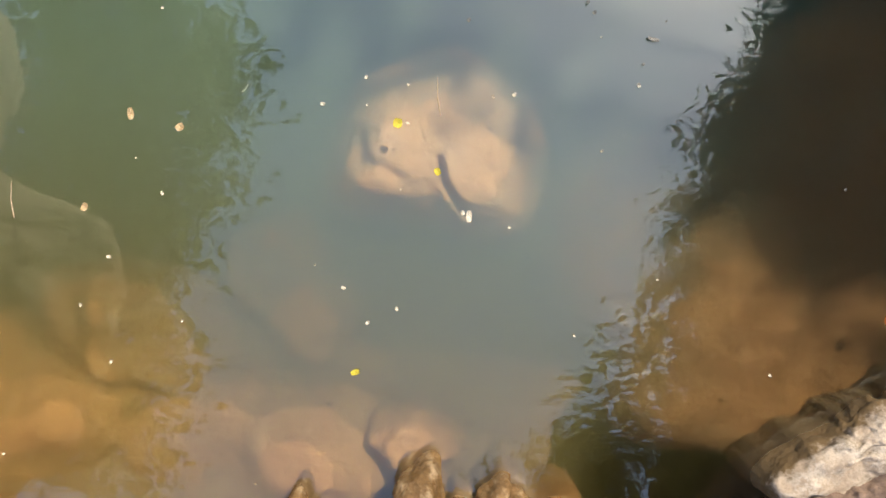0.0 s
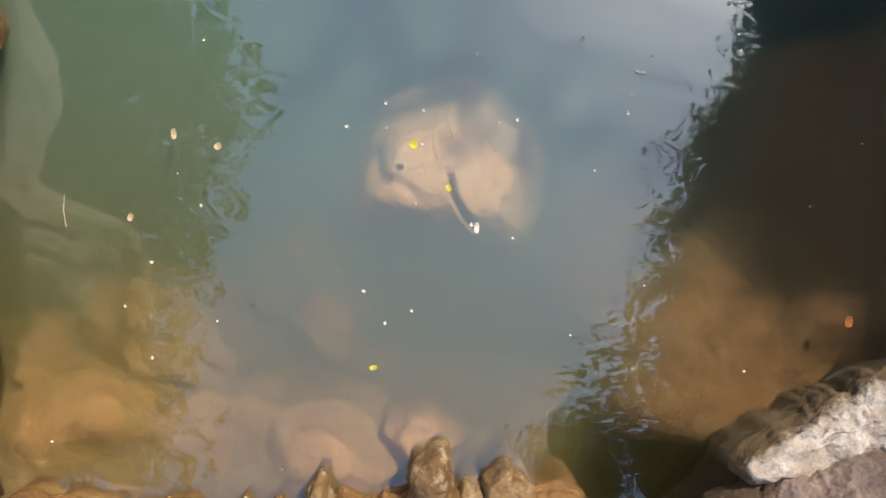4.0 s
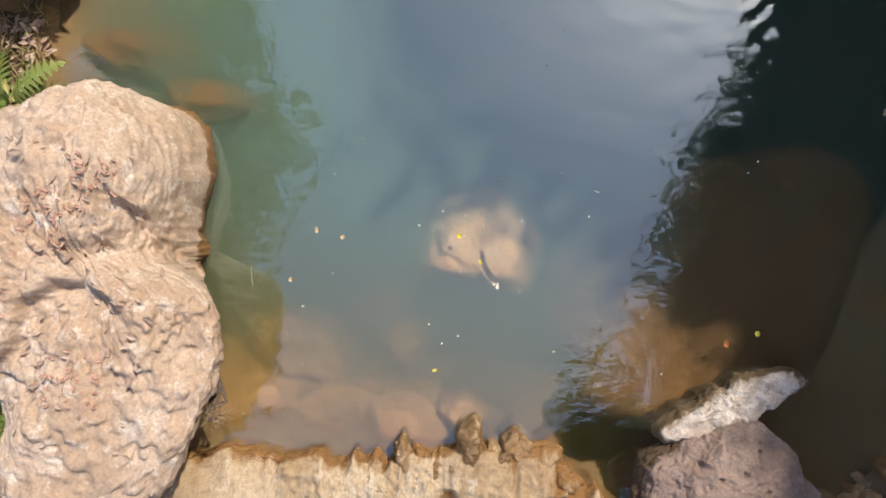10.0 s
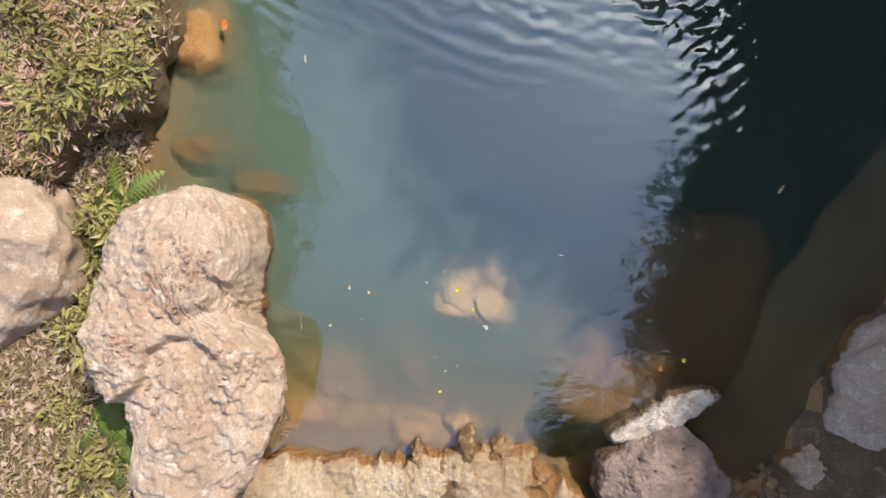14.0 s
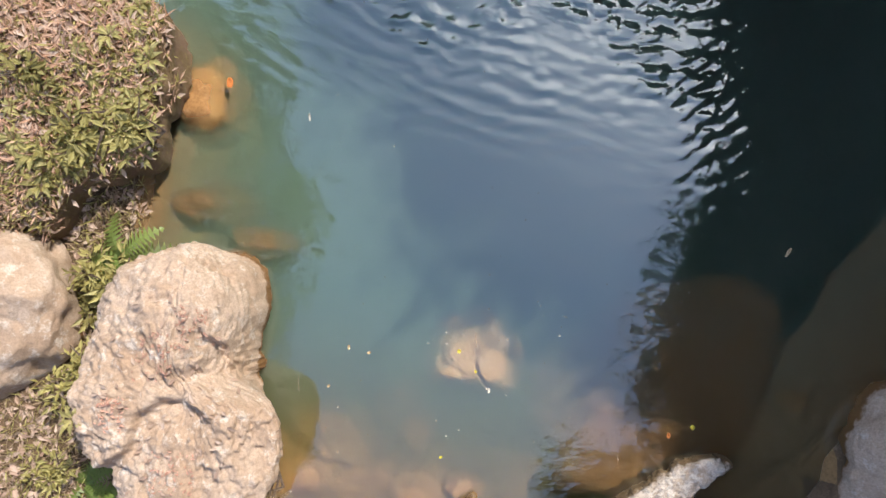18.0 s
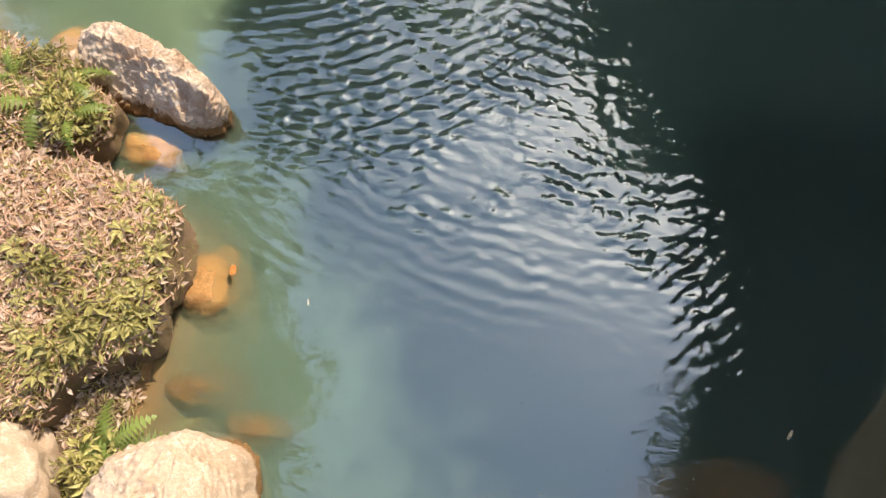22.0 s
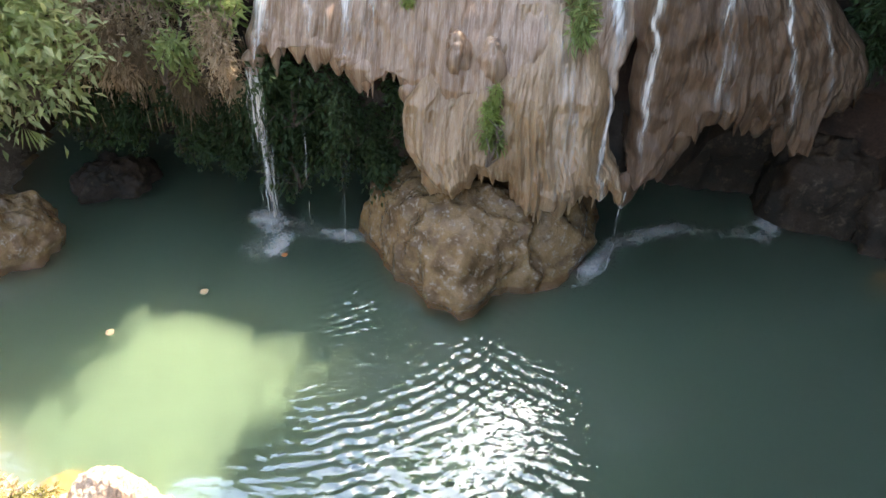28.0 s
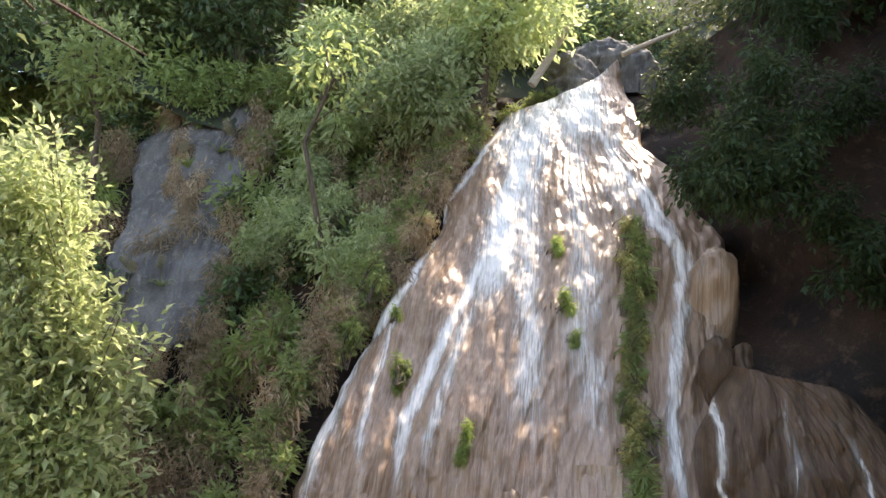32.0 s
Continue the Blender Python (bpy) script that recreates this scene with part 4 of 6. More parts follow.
curtain("tufa_curtain", tuck([(0.8, -1.35), (1.3, -1.45), (2.4, -1.55), (3.2, -1.0)]), tuck([(0.8, 1.25), (1.3, 1.3), (2.4, 1.15), (3.2, 0.9)]),
        ([0, 0.3, 1], [3.0, 3.5, 3.6]), ([0, 0.12, 0.3, 0.5, 0.75, 1], [1.6, 1.35, 1.6, 1.35, 1.3, 1.35]), ochre_tufa,
        "ochre tufa curtain with a ragged dripping hem", bulge=0.35, forward=0.22, jag=0.35, ridge=0.035, cols=240, rows=130, seed=4.0, face=apron_y, drips=26,
        wet=(([(1.05, 3.4), (0.98, 2.4), (1.05, 0.8)], 0.06, 0.9), ([(0.2, 3.6), (0.45, 2.4), (0.6, 0.8)], 0.3, 0.42)))
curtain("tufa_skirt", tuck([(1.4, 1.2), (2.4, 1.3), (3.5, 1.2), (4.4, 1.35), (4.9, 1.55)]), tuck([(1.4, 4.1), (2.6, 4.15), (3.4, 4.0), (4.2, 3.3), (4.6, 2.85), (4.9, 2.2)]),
        ([0, 0.3, 1], [4.85, 4.85, 4.7]), ([0, 0.1, 0.2, 0.35, 0.5, 0.62, 0.68, 0.76, 0.8, 1.0], [1.75, 1.7, 2.35, 2.45, 2.7, 2.7, 2.35, 2.35, 2.75, 2.75]), shade_toned_tufa,
        "rounded brown tufa skirt, darkened for shade, hung over a dark hollow", bulge=0.7, forward=0.15, jag=0.3, ridge=0.035, cols=260, rows=140, seed=8.0, drips=30,
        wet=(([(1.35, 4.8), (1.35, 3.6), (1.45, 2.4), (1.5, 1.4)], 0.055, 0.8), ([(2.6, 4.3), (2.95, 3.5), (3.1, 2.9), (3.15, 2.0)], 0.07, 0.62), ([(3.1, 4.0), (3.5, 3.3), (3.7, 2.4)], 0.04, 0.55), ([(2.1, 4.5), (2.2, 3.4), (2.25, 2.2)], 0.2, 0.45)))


def lump(label, x, z, rx, rz, out, material, seed):
    """A rounded knob of wet tufa hanging from the curtain."""
    n, m = 40, 26
    a, b = np.linspace(0, 2 * math.pi, n, endpoint=False)[None, :], np.linspace(0.03, math.pi - 0.03, m)[:, None]
    d = np.stack([np.sin(b) * np.cos(a), np.sin(b) * np.sin(a), np.cos(b) + 0 * a], -1)
    droop = np.where(d[..., 2] < 0, 1.25, 1.0)
    P = np.array([x, float(apron_y(z)) - out, z]) + d * np.stack([rx + 0 * droop, 0.32 + 0 * droop, rz * droop], -1)
    P = P + d * (0.10 * fbm(P * np.array([3, 3, 1.6]) + seed, 4) + 0.04 * ridged(P * np.array([9, 9, 2]) + seed, 2))[..., None]
    V = np.concatenate([P.reshape(-1, 3), P[0].mean(0)[None], P[-1].mean(0)[None]])
    F = [f[::-1] for f in grid_faces(m, n, True)] + [(m * n, k, (k + 1) % n) for k in range(n)] + [(m * n + 1, (m - 1) * n + (k + 1) % n, (m - 1) * n + k) for k in range(n)]
    tagged(link_mesh("hanging_rock", V, F, material), label, "rock", "tufa lumps of the falls")


lump("bulging wet tufa lump beside the cave", 1.85, 5.7, 0.34, 0.75, 0.0, tufa_stone, 1.0)
lump("dark dripping tufa knob beside the cave", 1.55, 4.75, 0.17, 0.42, 0.55, shade_toned_tufa, 2.0)
lump("small dripping tufa knob", 1.85, 4.75, 0.12, 0.3, 0.5, shade_toned_tufa, 3.0)
lump("hanging rounded tufa knob above the curtain", -0.98, 2.95, 0.22, 0.32, 0.18, tufa_stone, 4.0)
lump("hanging rounded tufa knob above the curtain", -0.55, 2.85, 0.22, 0.4, 0.12, tufa_stone, 5.0)
rock("base_boulder", [(-2.3, 10.1), (-2.05, 9.2), (-1.72, 8.6), (-1.25, 8.1), (-0.7, 7.78), (-0.2, 8.2), (0.6, 8.8), (1.3, 9.6), (1.2, 10.6), (-1.5, 10.9)], -0.6, 1.25, base_stone,
     "large wet ochre boulder under the falls", "boulder", flat=0.5, tilt=(0, 0.12), rough=0.13, grain=0.012, rings=100, spokes=220, seed=31.0)
rock("cave_boulder", oval(5.0, 11.3, 0.95, 0.8), -0.6, 1.5, shade_toned_cave_stone, "smooth boulder coloured shade-dark in the hollow beside the falls", "boulder", flat=0.5, rough=0.1, seed=33.0)
rock("cave_boulder", oval(6.3, 10.6, 0.8, 0.8), -0.6, 1.7, shade_toned_cave_stone, "rough boulder coloured shade-dark in the hollow beside the falls", "boulder", flat=0.5, rough=0.14, seed=35.0)
rock("shore_boulder", oval(-7.35, 8.5, 0.8, 0.65), -0.6, 0.75, base_stone, "brown shaded boulder at the far shore", "boulder", flat=0.5, rough=0.12, seed=37.0)
rock("shore_boulder", oval(-6.6, 10.4, 0.75, 0.6), -0.6, 0.45, shade_toned_cave_stone, "low boulder coloured shade-dark under the overhang", "boulder", flat=0.5, rough=0.1, seed=39.0)
rock("shore_boulder", oval(5.9, 9.6, 0.5, 0.4), -0.9, -0.03, silted_stone, "brown stone just under the water", "rock", flat=0.5, rough=0.06, seed=40.0)
curtain("slate_slab", tuck([(3.6, -7.75), (6.2, -9.1), (8.5, -10.05), (10.3, -9.75), (11.5, -8.2)]), tuck([(3.6, -6.2), (4.7, -6.3), (6.2, -6.7), (9.1, -7.6), (11.5, -7.8)]),
        ([0, 1], [10.2, 11.2]), ([0, 1], [3.7, 4.7]), slate_stone, "smooth dark grey rock slab between shrubs", bulge=0.25, jag=0.12, ridge=0.06, cols=90, rows=110, seed=16.0,
        face=lambda z: 9.85 + 0.82 * (z - 2.2))



# ---- running water ----
bpy.context.view_layer.update()
falls_depsgraph = bpy.context.evaluated_depsgraph_get()


def front_y(x, z):
    """Where the rock's face lies, seen from the pool, at this place and height."""
    hit, place, *_ = scene.ray_cast(falls_depsgraph, Vector((x, 6.0, z)), Vector((0, 1, 0)), distance=14)
    return place.y if hit else float(apron_y(z)) + 0.3


def free_fall(x, y, z0, width, seed, strands=14, lean=0.0, thick=1.0):
    g = np.random.default_rng(seed)
    V, F = [], []
    for k in range(strands):
        px, py = x + g.normal() * width * 0.35, y + g.normal() * 0.05
        za, zb = z0 - (g.uniform(0, 0.3) if k > 3 else 0), max(-0.02, g.uniform(-0.4, 1.3) if k > 1 else -0.02)
        n, start, w = 22, len(V), g.uniform(0.004, 0.013) * thick
        for i in range(n):
            t = i / (n - 1)
            z = za + (zb - za) * t
            wx = px + lean * t + 0.03 * float(value_noise(np.array([t * 5, k + seed, 0.2]))) + (px - x) * 0.5 * t
            ww = w * (0.6 + 0.8 * abs(float(value_noise(np.array([t * 11, k * 2.2, 4.0])))))
            V += [(wx - ww, py, z), (wx, py - ww, z), (wx + ww, py, z)]
            if i:
                b = start + 3 * i
                F += [(b - 3, b - 2, b + 1, b), (b - 2, b - 1, b + 2, b + 1)]
    ob = link_mesh("falling_water", V, F, spray_water)
    tagged(ob, "free falling white strands of water", "water", "streams of the falls", kind="stuff")


free_fall(-3.68, 9.42, 2.65, 0.13, 3, 60, 0.05, 0.75)
free_fall(-3.02, 9.35, 2.55, 0.05, 4, 3, 0.0, 0.55)
free_fall(-2.5, 9.35, 2.5, 0.06, 5, 3, 0.0, 0.5)
free_fall(1.35, 8.95, 1.5, 0.04, 6, 5, 0.0)
free_fall(0.85, 8.95, 1.1, 0.12, 8, 8)
free_fall(0.2, 8.95, 1.3, 0.2, 9, 6)



def foam(points, size, seed, strength=1.0):
    """Foam spread along a line on the water, thick in the middle and thinning out."""
    points = np.array(points, float)
    lo, hi = points.min(0) - 3 * size, points.max(0) + 3 * size
    X, Y = np.meshgrid(np.arange(lo[0], hi[0], 0.05), np.arange(lo[1], hi[1], 0.05))
    d, _ = off_line(X, Y, [tuple(p) for p in points])
    lump = fbm(np.stack([X * 3.5, Y * 3.5, 0 * X + seed], -1), 3)
    dense = strength * np.exp(-(d / size) ** 2) * (0.75 + 0.55 * lump)
    ob = quad_mesh("foam", X, Y, 0.004 + 0.03 * np.clip(dense, 0, 1) * (0.6 + 0.4 * value_noise(np.stack([X * 19, Y * 19, 0 * X], -1))), foam_white)
    ob.data.attributes.new("wetness", "FLOAT", "POINT").data.foreach_set("value", np.clip(dense, 0, 1.3).reshape(-1).astype(np.float32))
    tagged(ob, "white foam where water strikes the pool", "foam", kind="stuff")


foam([(-3.9, 9.75), (-3.55, 9.3), (-3.65, 9.0)], 0.34, 1, 0.9)
foam([(-3.6, 9.6), (-2.9, 9.55), (-2.4, 9.35)], 0.3, 2, 0.72)
foam([(0.9, 8.75), (1.2, 9.2), (1.45, 9.7), (1.75, 9.95), (2.7, 10.5), (3.5, 10.4), (4.0, 10.55), (4.35, 10.95)], 0.22, 3, 0.78)
foam([(4.0, 10.4), (4.4, 11.0)], 0.22, 4, 0.85)

# ---- plants ----
def leaves(count, size, slim, spread, seed, droop=0.3, clumps=12, flat=0.6):
    """A crown of single folded leaves in clumps. spread: half sizes of the crown."""
    g = np.random.default_rng(seed)
    c = g.normal(size=(clumps, 3))
    c = c / np.linalg.norm(c, axis=1, keepdims=True) * g.uniform(0.25, 1.0, (clumps, 1)) ** 0.6 * np.array(spread)
    k = g.integers(0, clumps, count)
    base = c[k] + g.normal(size=(count, 3)) * np.array(spread) * 0.22
    way = (base - c[k]) / (np.linalg.norm(base - c[k], axis=1, keepdims=True) + 1e-6) + g.normal(size=(count, 3)) * 0.5
    way[:, 2] -= droop
    way /= np.linalg.norm(way, axis=1, keepdims=True)
    side = np.cross(way, g.normal(size=(count, 3)) * (1 - flat) + np.array([0, 0, 1.0]) * flat)
    side /= np.linalg.norm(side, axis=1, keepdims=True) + 1e-6
    up = np.cross(side, way)
    L = size * g.uniform(0.6, 1.3, (count, 1))
    W = L * slim
    V = np.stack([base, base + way * L * 0.45 + side * W * 0.5 + up * W * 0.18, base + way * L - up * L * 0.12, base + way * L * 0.45 - side * W * 0.5 + up * W * 0.18], 1).reshape(-1, 3)
    i = np.arange(count)[:, None] * 4
    F = np.concatenate([i + np.array([0, 1, 2]), i + np.array([0, 2, 3])])
    return V, F


def stems(count, spread, seed, thick=0.012, base=(0, 0, 0)):
    """Woody stems that fork from one foot."""
    g = np.random.default_rng(seed)
    bm = bmesh.new()

    def ring(p, r):
        return [bm.verts.new((p[0] + r * math.cos(1.2566 * k), p[1] + r * math.sin(1.2566 * k), p[2])) for k in range(5)]
    foot = ring(base, thick * 1.4)
    for _ in range(count):
        tip = Vector(g.normal(size=3) * np.array(spread) * 0.6)
        mid = Vector(base).lerp(tip, 0.5) + Vector(g.normal(size=3) * 0.05)
        rings = [foot, ring(mid, thick * 0.7), ring(tip, thick * 0.3)]
        for u, v in zip(rings, rings[1:]):
            for k in range(5):
                bm.faces.new((u[k], u[(k + 1) % 5], v[(k + 1) % 5], v[k]))
    return bm


def tube(bm, pts, r0, r1, sides=6):
    rings = []
    for i, p in enumerate(pts):
        way = (pts[min(i + 1, len(pts) - 1)] - pts[max(i - 1, 0)]).normalized()
        a = way.orthogonal().normalized()
        b = way.cross(a)
        r = r0 + (r1 - r0) * i / (len(pts) - 1)
        rings.append([bm.verts.new(p + (a * math.cos(2 * math.pi * k / sides) + b * math.sin(2 * math.pi * k / sides)) * r) for k in range(sides)])
    for u, v in zip(rings, rings[1:]):
        for k in range(sides):
            bm.faces.new((u[k], u[(k + 1) % sides], v[(k + 1) % sides], v[k]))
    bm.faces.new(rings[-1])
    bm.faces.new(rings[0][::-1])


def shrub(label, material, count, size, slim, spread, seed, droop=0.3, category="shrub", group="shrubs on the slope", clumps=14, woody=bark):
    top = new(category.replace(" ", "_"))
    tagged(top, label, category, group)
    part("woody_stem", stems(7, spread, seed, 0.014, (0, 0.25, -spread[2] * 0.8)), woody, top)
    V, F = leaves(count, size, slim, spread, seed, droop, clumps)
    link_mesh("foliage", V, F, material, top, smooth=False)
    return top


def fern_plant(label, material, fronds, length, seed, group="ferns"):
    """A tuft of long arching blades with leaflets."""
    top = new("fern")
    tagged(top, label, "fern", group)
    g = np.random.default_rng(seed)
    for _ in range(fronds):
        a = g.uniform(0, 2 * math.pi)
        out = np.array([math.cos(a), math.sin(a), 0])
        rise = g.uniform(0.3, 0.9)
        n = 12
        side = np.cross(out, [0, 0, 1])
        line = [out * length * k / n + np.array([0, 0, 1]) * length * (rise * k / n - 0.9 * (k / n) ** 2) for k in range(n + 1)]
        V, F = list(line), []
        for i in range(1, n):
            t = i / n
            w = length * 0.24 * math.sin(math.pi * min(1, t * 0.85 + 0.15)) + 0.004
            for sgn in (1, -1):
                V.append(line[i] + side * sgn * w + out * w * 0.4 - np.array([0, 0, 1]) * w * 0.25)
                F.append((i, len(V) - 1, i + 1) if sgn > 0 else (i + 1, len(V) - 1, i))
        link_mesh("frond", V, F, material, top, smooth=False)
    return top


def rosette(label, material, count, length, seed, group="rosette plants"):
    top = new("rosette_plant")
    tagged(top, label, "plant", group)
    g = np.random.default_rng(seed)
    for k in range(count):
        a = 2 * math.pi * k / count + g.uniform(-0.2, 0.2)
        out, up = np.array([math.cos(a), math.sin(a), 0]), np.array([0, 0, 1.0])
        side = np.cross(out, up)
        L, w = length * g.uniform(0.7, 1.1), length * 0.13
        V = [out * 0.01, out * L * 0.5 + side * w + up * L * 0.3, out * L + up * L * 0.12, out * L * 0.5 - side * w + up * L * 0.3, out * L * 0.5 + up * L * 0.24]
        link_mesh("leaf", V, [(0, 1, 4), (1, 2, 4), (2, 3, 4), (3, 0, 4)], material, top, smooth=False)
    return top


def reed(label, seed, group="plumed reeds"):
    """A reed tuft with long blades and pale plumes."""
    top = new("reed")
    tagged(top, label, "reed", group)
    g = np.random.default_rng(seed)
    V, F = [], []
    for _ in range(26):
        a = g.uniform(0, 2 * math.pi)
        out, up = np.array([math.cos(a), math.sin(a), 0]), np.array([0, 0, 1.0])
        side = np.cross(out, up)
        L = g.uniform(0.3, 0.6)
        b = len(V)
        for t in (0, 0.35, 0.7, 1.0):
            p = out * L * t + up * L * (1.1 * t - 0.9 * t * t)
            w = 0.016 * (1 - t) + 0.002
            V += [p - side * w, p + side * w]
        F += [(b + 2 * j, b + 2 * j + 1, b + 2 * j + 3, b + 2 * j + 2) for j in range(3)]
    link_mesh("leaf_tuft", V, F, lime_leaf, top, smooth=False)
    for _ in range(3):
        tip = Vector((g.normal() * 0.2, g.normal() * 0.12 - 0.15, g.uniform(0.5, 0.8)))
        bm = bmesh.new()
        tube(bm, [Vector((0, 0, 0)), tip * 0.5 + Vector((0, 0, 0.08)), tip], 0.006, 0.003, 5)
        stem = part("stem", bm, straw, top)
        V, F = leaves(260, 0.06, 0.12, (0.06, 0.06, 0.11), int(g.integers(1e6)), 0.1, 5)
        link_mesh("plume", V + np.array(tip), F, plume, stem, smooth=False)
    return top


def spread_copies(proto, places, seed, scale=(0.7, 1.3)):
    g = np.random.default_rng(seed)
    for n, p in enumerate(places):
        s = g.uniform(*scale)
        m = Matrix.Translation(p) @ pose(0, 0, 0, g.uniform(-15, 15), g.uniform(-15, 15), g.uniform(0, 360))
        if n == 0:
            ob = proto
            ob.matrix_basis = m
        else:
            ob = copy_thing(proto, m)
        ob.scale = (s, s, s)


def slope_point(x, z, out=0.15):
    return Vector((x, 10.15 + max(0, z - 2.2) * 0.82 - out, z))


# shrubs over the slope to the left of the falls
g = np.random.default_rng(11)


def slope_places(n, x0, x1, z0, z1, keep=lambda x, z: True, out=0.15):
    found = []
    while len(found) < n:
        x, z = g.uniform(x0, x1), g.uniform(z0, z1)
        if keep(x, z):
            found.append(slope_point(x, z, out))
    return found


def off_slate(x, z):
    on = np.interp(z, [3.6, 6.2, 8.5, 11.3], [-7.8, -9.2, -10.15, -9.0]) < x < np.interp(z, [3.6, 6.2, 9.1, 11.3], [-6.1, -6.6, -7.5, -7.7]) and 3.7 < z < 10.5
    return not on and x < np.interp(z, [2, 3.6, 4.4, 5.5, 6.5, 7.7, 8.6, 10.5], [-4.3, -4.3, -4.1, -3.7, -3.3, -3.1, -2.6, -2.2])


spread_copies(shrub("dense green leafy shrub on the cliff slope", green_leaf, 620, 0.19, 0.4, (0.7, 0.45, 0.6), 21), slope_places(64, -16, -2.2, 2.8, 11.0, off_slate), 1, (0.35, 1.3))
spread_copies(shrub("dark green shrub with small leaves", deep_leaf, 900, 0.14, 0.5, (0.65, 0.4, 0.55), 22), slope_places(64, -16, -2.2, 2.5, 11.0, off_slate), 2, (0.35, 1.3))
spread_copies(shrub("tangle of dry brown stems and dead leaves", rust_leaf, 1500, 0.12, 0.18, (0.5, 0.25, 0.55), 23, 1.0, "dry brush", "dry brush on the slope"), slope_places(190, -15, -2.2, 2.2, 10.5, off_slate, 0.25) + [slope_point(x, z, 0.3) for x, z in ((-7.4, 3.9), (-6.9, 4.1), (-6.4, 4.5), (-7.7, 4.3), (-7.9, 6.9), (-8.0, 7.4), (-7.8, 6.2), (-6.6, 5.6), (-6.7, 6.6), (-8.9, 8.4), (-8.6, 7.6), (-9.3, 9.4), (-7.2, 8.7))], 3)
spread_copies(shrub("light green bush with narrow leaves", lime_leaf, 480, 0.24, 0.22, (0.6, 0.4, 0.55), 24, 0.6), slope_places(75, -15, -2.4, 3.0, 11, off_slate), 4, (0.35, 1.2))
spread_copies(shrub("leafy branches coloured bright as if sunlit", sun_toned_leaf, 1500, 0.14, 0.45, (0.85, 0.6, 0.85), 25, 0.1, clumps=44), [Vector((x, y, z)) for x, y, z in
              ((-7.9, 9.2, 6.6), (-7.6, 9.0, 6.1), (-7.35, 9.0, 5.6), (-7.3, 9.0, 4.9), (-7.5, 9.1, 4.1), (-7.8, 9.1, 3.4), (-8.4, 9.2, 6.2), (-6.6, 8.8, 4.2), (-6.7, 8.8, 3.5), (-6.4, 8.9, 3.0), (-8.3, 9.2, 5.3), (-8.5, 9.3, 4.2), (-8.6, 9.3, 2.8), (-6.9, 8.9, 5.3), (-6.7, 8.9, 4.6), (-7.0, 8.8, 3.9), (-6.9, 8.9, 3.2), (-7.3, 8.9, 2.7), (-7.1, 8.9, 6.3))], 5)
spread_copies(shrub("round bush in sunlit leaf colour at the top of the falls", sun_toned_leaf, 2600, 0.16, 0.4, (0.9, 0.8, 0.8), 26, 0.3, clumps=24), [Vector((x, y, z)) for x, y, z in
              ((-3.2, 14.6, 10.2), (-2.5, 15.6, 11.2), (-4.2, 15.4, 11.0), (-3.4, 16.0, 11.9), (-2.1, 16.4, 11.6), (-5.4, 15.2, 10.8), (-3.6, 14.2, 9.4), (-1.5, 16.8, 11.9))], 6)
spread_copies(shrub("leafy branch in sunlit leaf colour standing out from the slope", sun_toned_leaf, 520, 0.2, 0.3, (0.6, 0.45, 0.5), 37, 0.5, clumps=20), slope_places(24, -6.6, -3.8, 5.6, 9.6, off_slate, 0.9), 19, (0.4, 1.0))
spread_copies(shrub("leafy bush on the brow of the slope", green_leaf, 900, 0.2, 0.4, (0.8, 0.6, 0.7), 38, 0.3, clumps=20),
              [Vector((x, 15.9 + 0.5 * math.sin(x * 2.3), 10.0 + 0.4 * math.sin(x * 3.7))) for x in np.arange(-16, -2.6, 0.55)], 20, (0.7, 1.3))
reeds = [slope_point(x, z, 0.3) for x, z in ((-8.0, 8.4), (-8.5, 8.0), (-8.6, 9.8), (-10.8, 10.8), (-9.8, 10.0), (-5.9, 5.4), (-7.6, 5.4), (-8.2, 5.2), (-7.7, 3.4), (-6.7, 7.9), (-7.2, 9.6), (-9.0, 3.0))]
spread_copies(reed("reed tuft with feathery cream plumes", 27), reeds, 7, (0.8, 1.2))

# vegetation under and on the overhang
spread_copies(shrub("trailing plant in shade-dark colour under the overhang", shade_toned_leaf, 1000, 0.11, 0.5, (0.6, 0.25, 0.5), 28, 1.0, "trailing plant", group="trailing plants under the overhang"),
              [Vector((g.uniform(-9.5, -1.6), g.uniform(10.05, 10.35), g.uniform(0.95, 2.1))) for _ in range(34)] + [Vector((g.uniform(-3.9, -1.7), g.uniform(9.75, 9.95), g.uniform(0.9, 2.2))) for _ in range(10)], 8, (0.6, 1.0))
spread_copies(shrub("shrub in shade-dark colour hanging from the shaded cliff", shade_toned_leaf, 1600, 0.12, 0.45, (0.6, 0.5, 0.5), 29, 0.6, group="shrubs on the shaded cliff"),
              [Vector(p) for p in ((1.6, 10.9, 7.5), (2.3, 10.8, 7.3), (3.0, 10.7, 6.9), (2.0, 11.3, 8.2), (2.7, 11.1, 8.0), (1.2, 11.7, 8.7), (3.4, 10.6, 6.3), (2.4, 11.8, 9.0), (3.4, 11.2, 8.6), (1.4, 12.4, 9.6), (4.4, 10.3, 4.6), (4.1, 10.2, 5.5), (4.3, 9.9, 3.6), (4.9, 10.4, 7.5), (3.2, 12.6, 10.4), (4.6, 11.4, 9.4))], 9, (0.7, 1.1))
band = [(float(np.interp(z, [3.3, 4.2, 5.05, 5.9, 6.9], [0.58, 0.49, 0.57, 0.66, 0.66])) + g.uniform(-0.13, 0.13), z) for z in np.arange(3.3, 6.95, 0.1)]
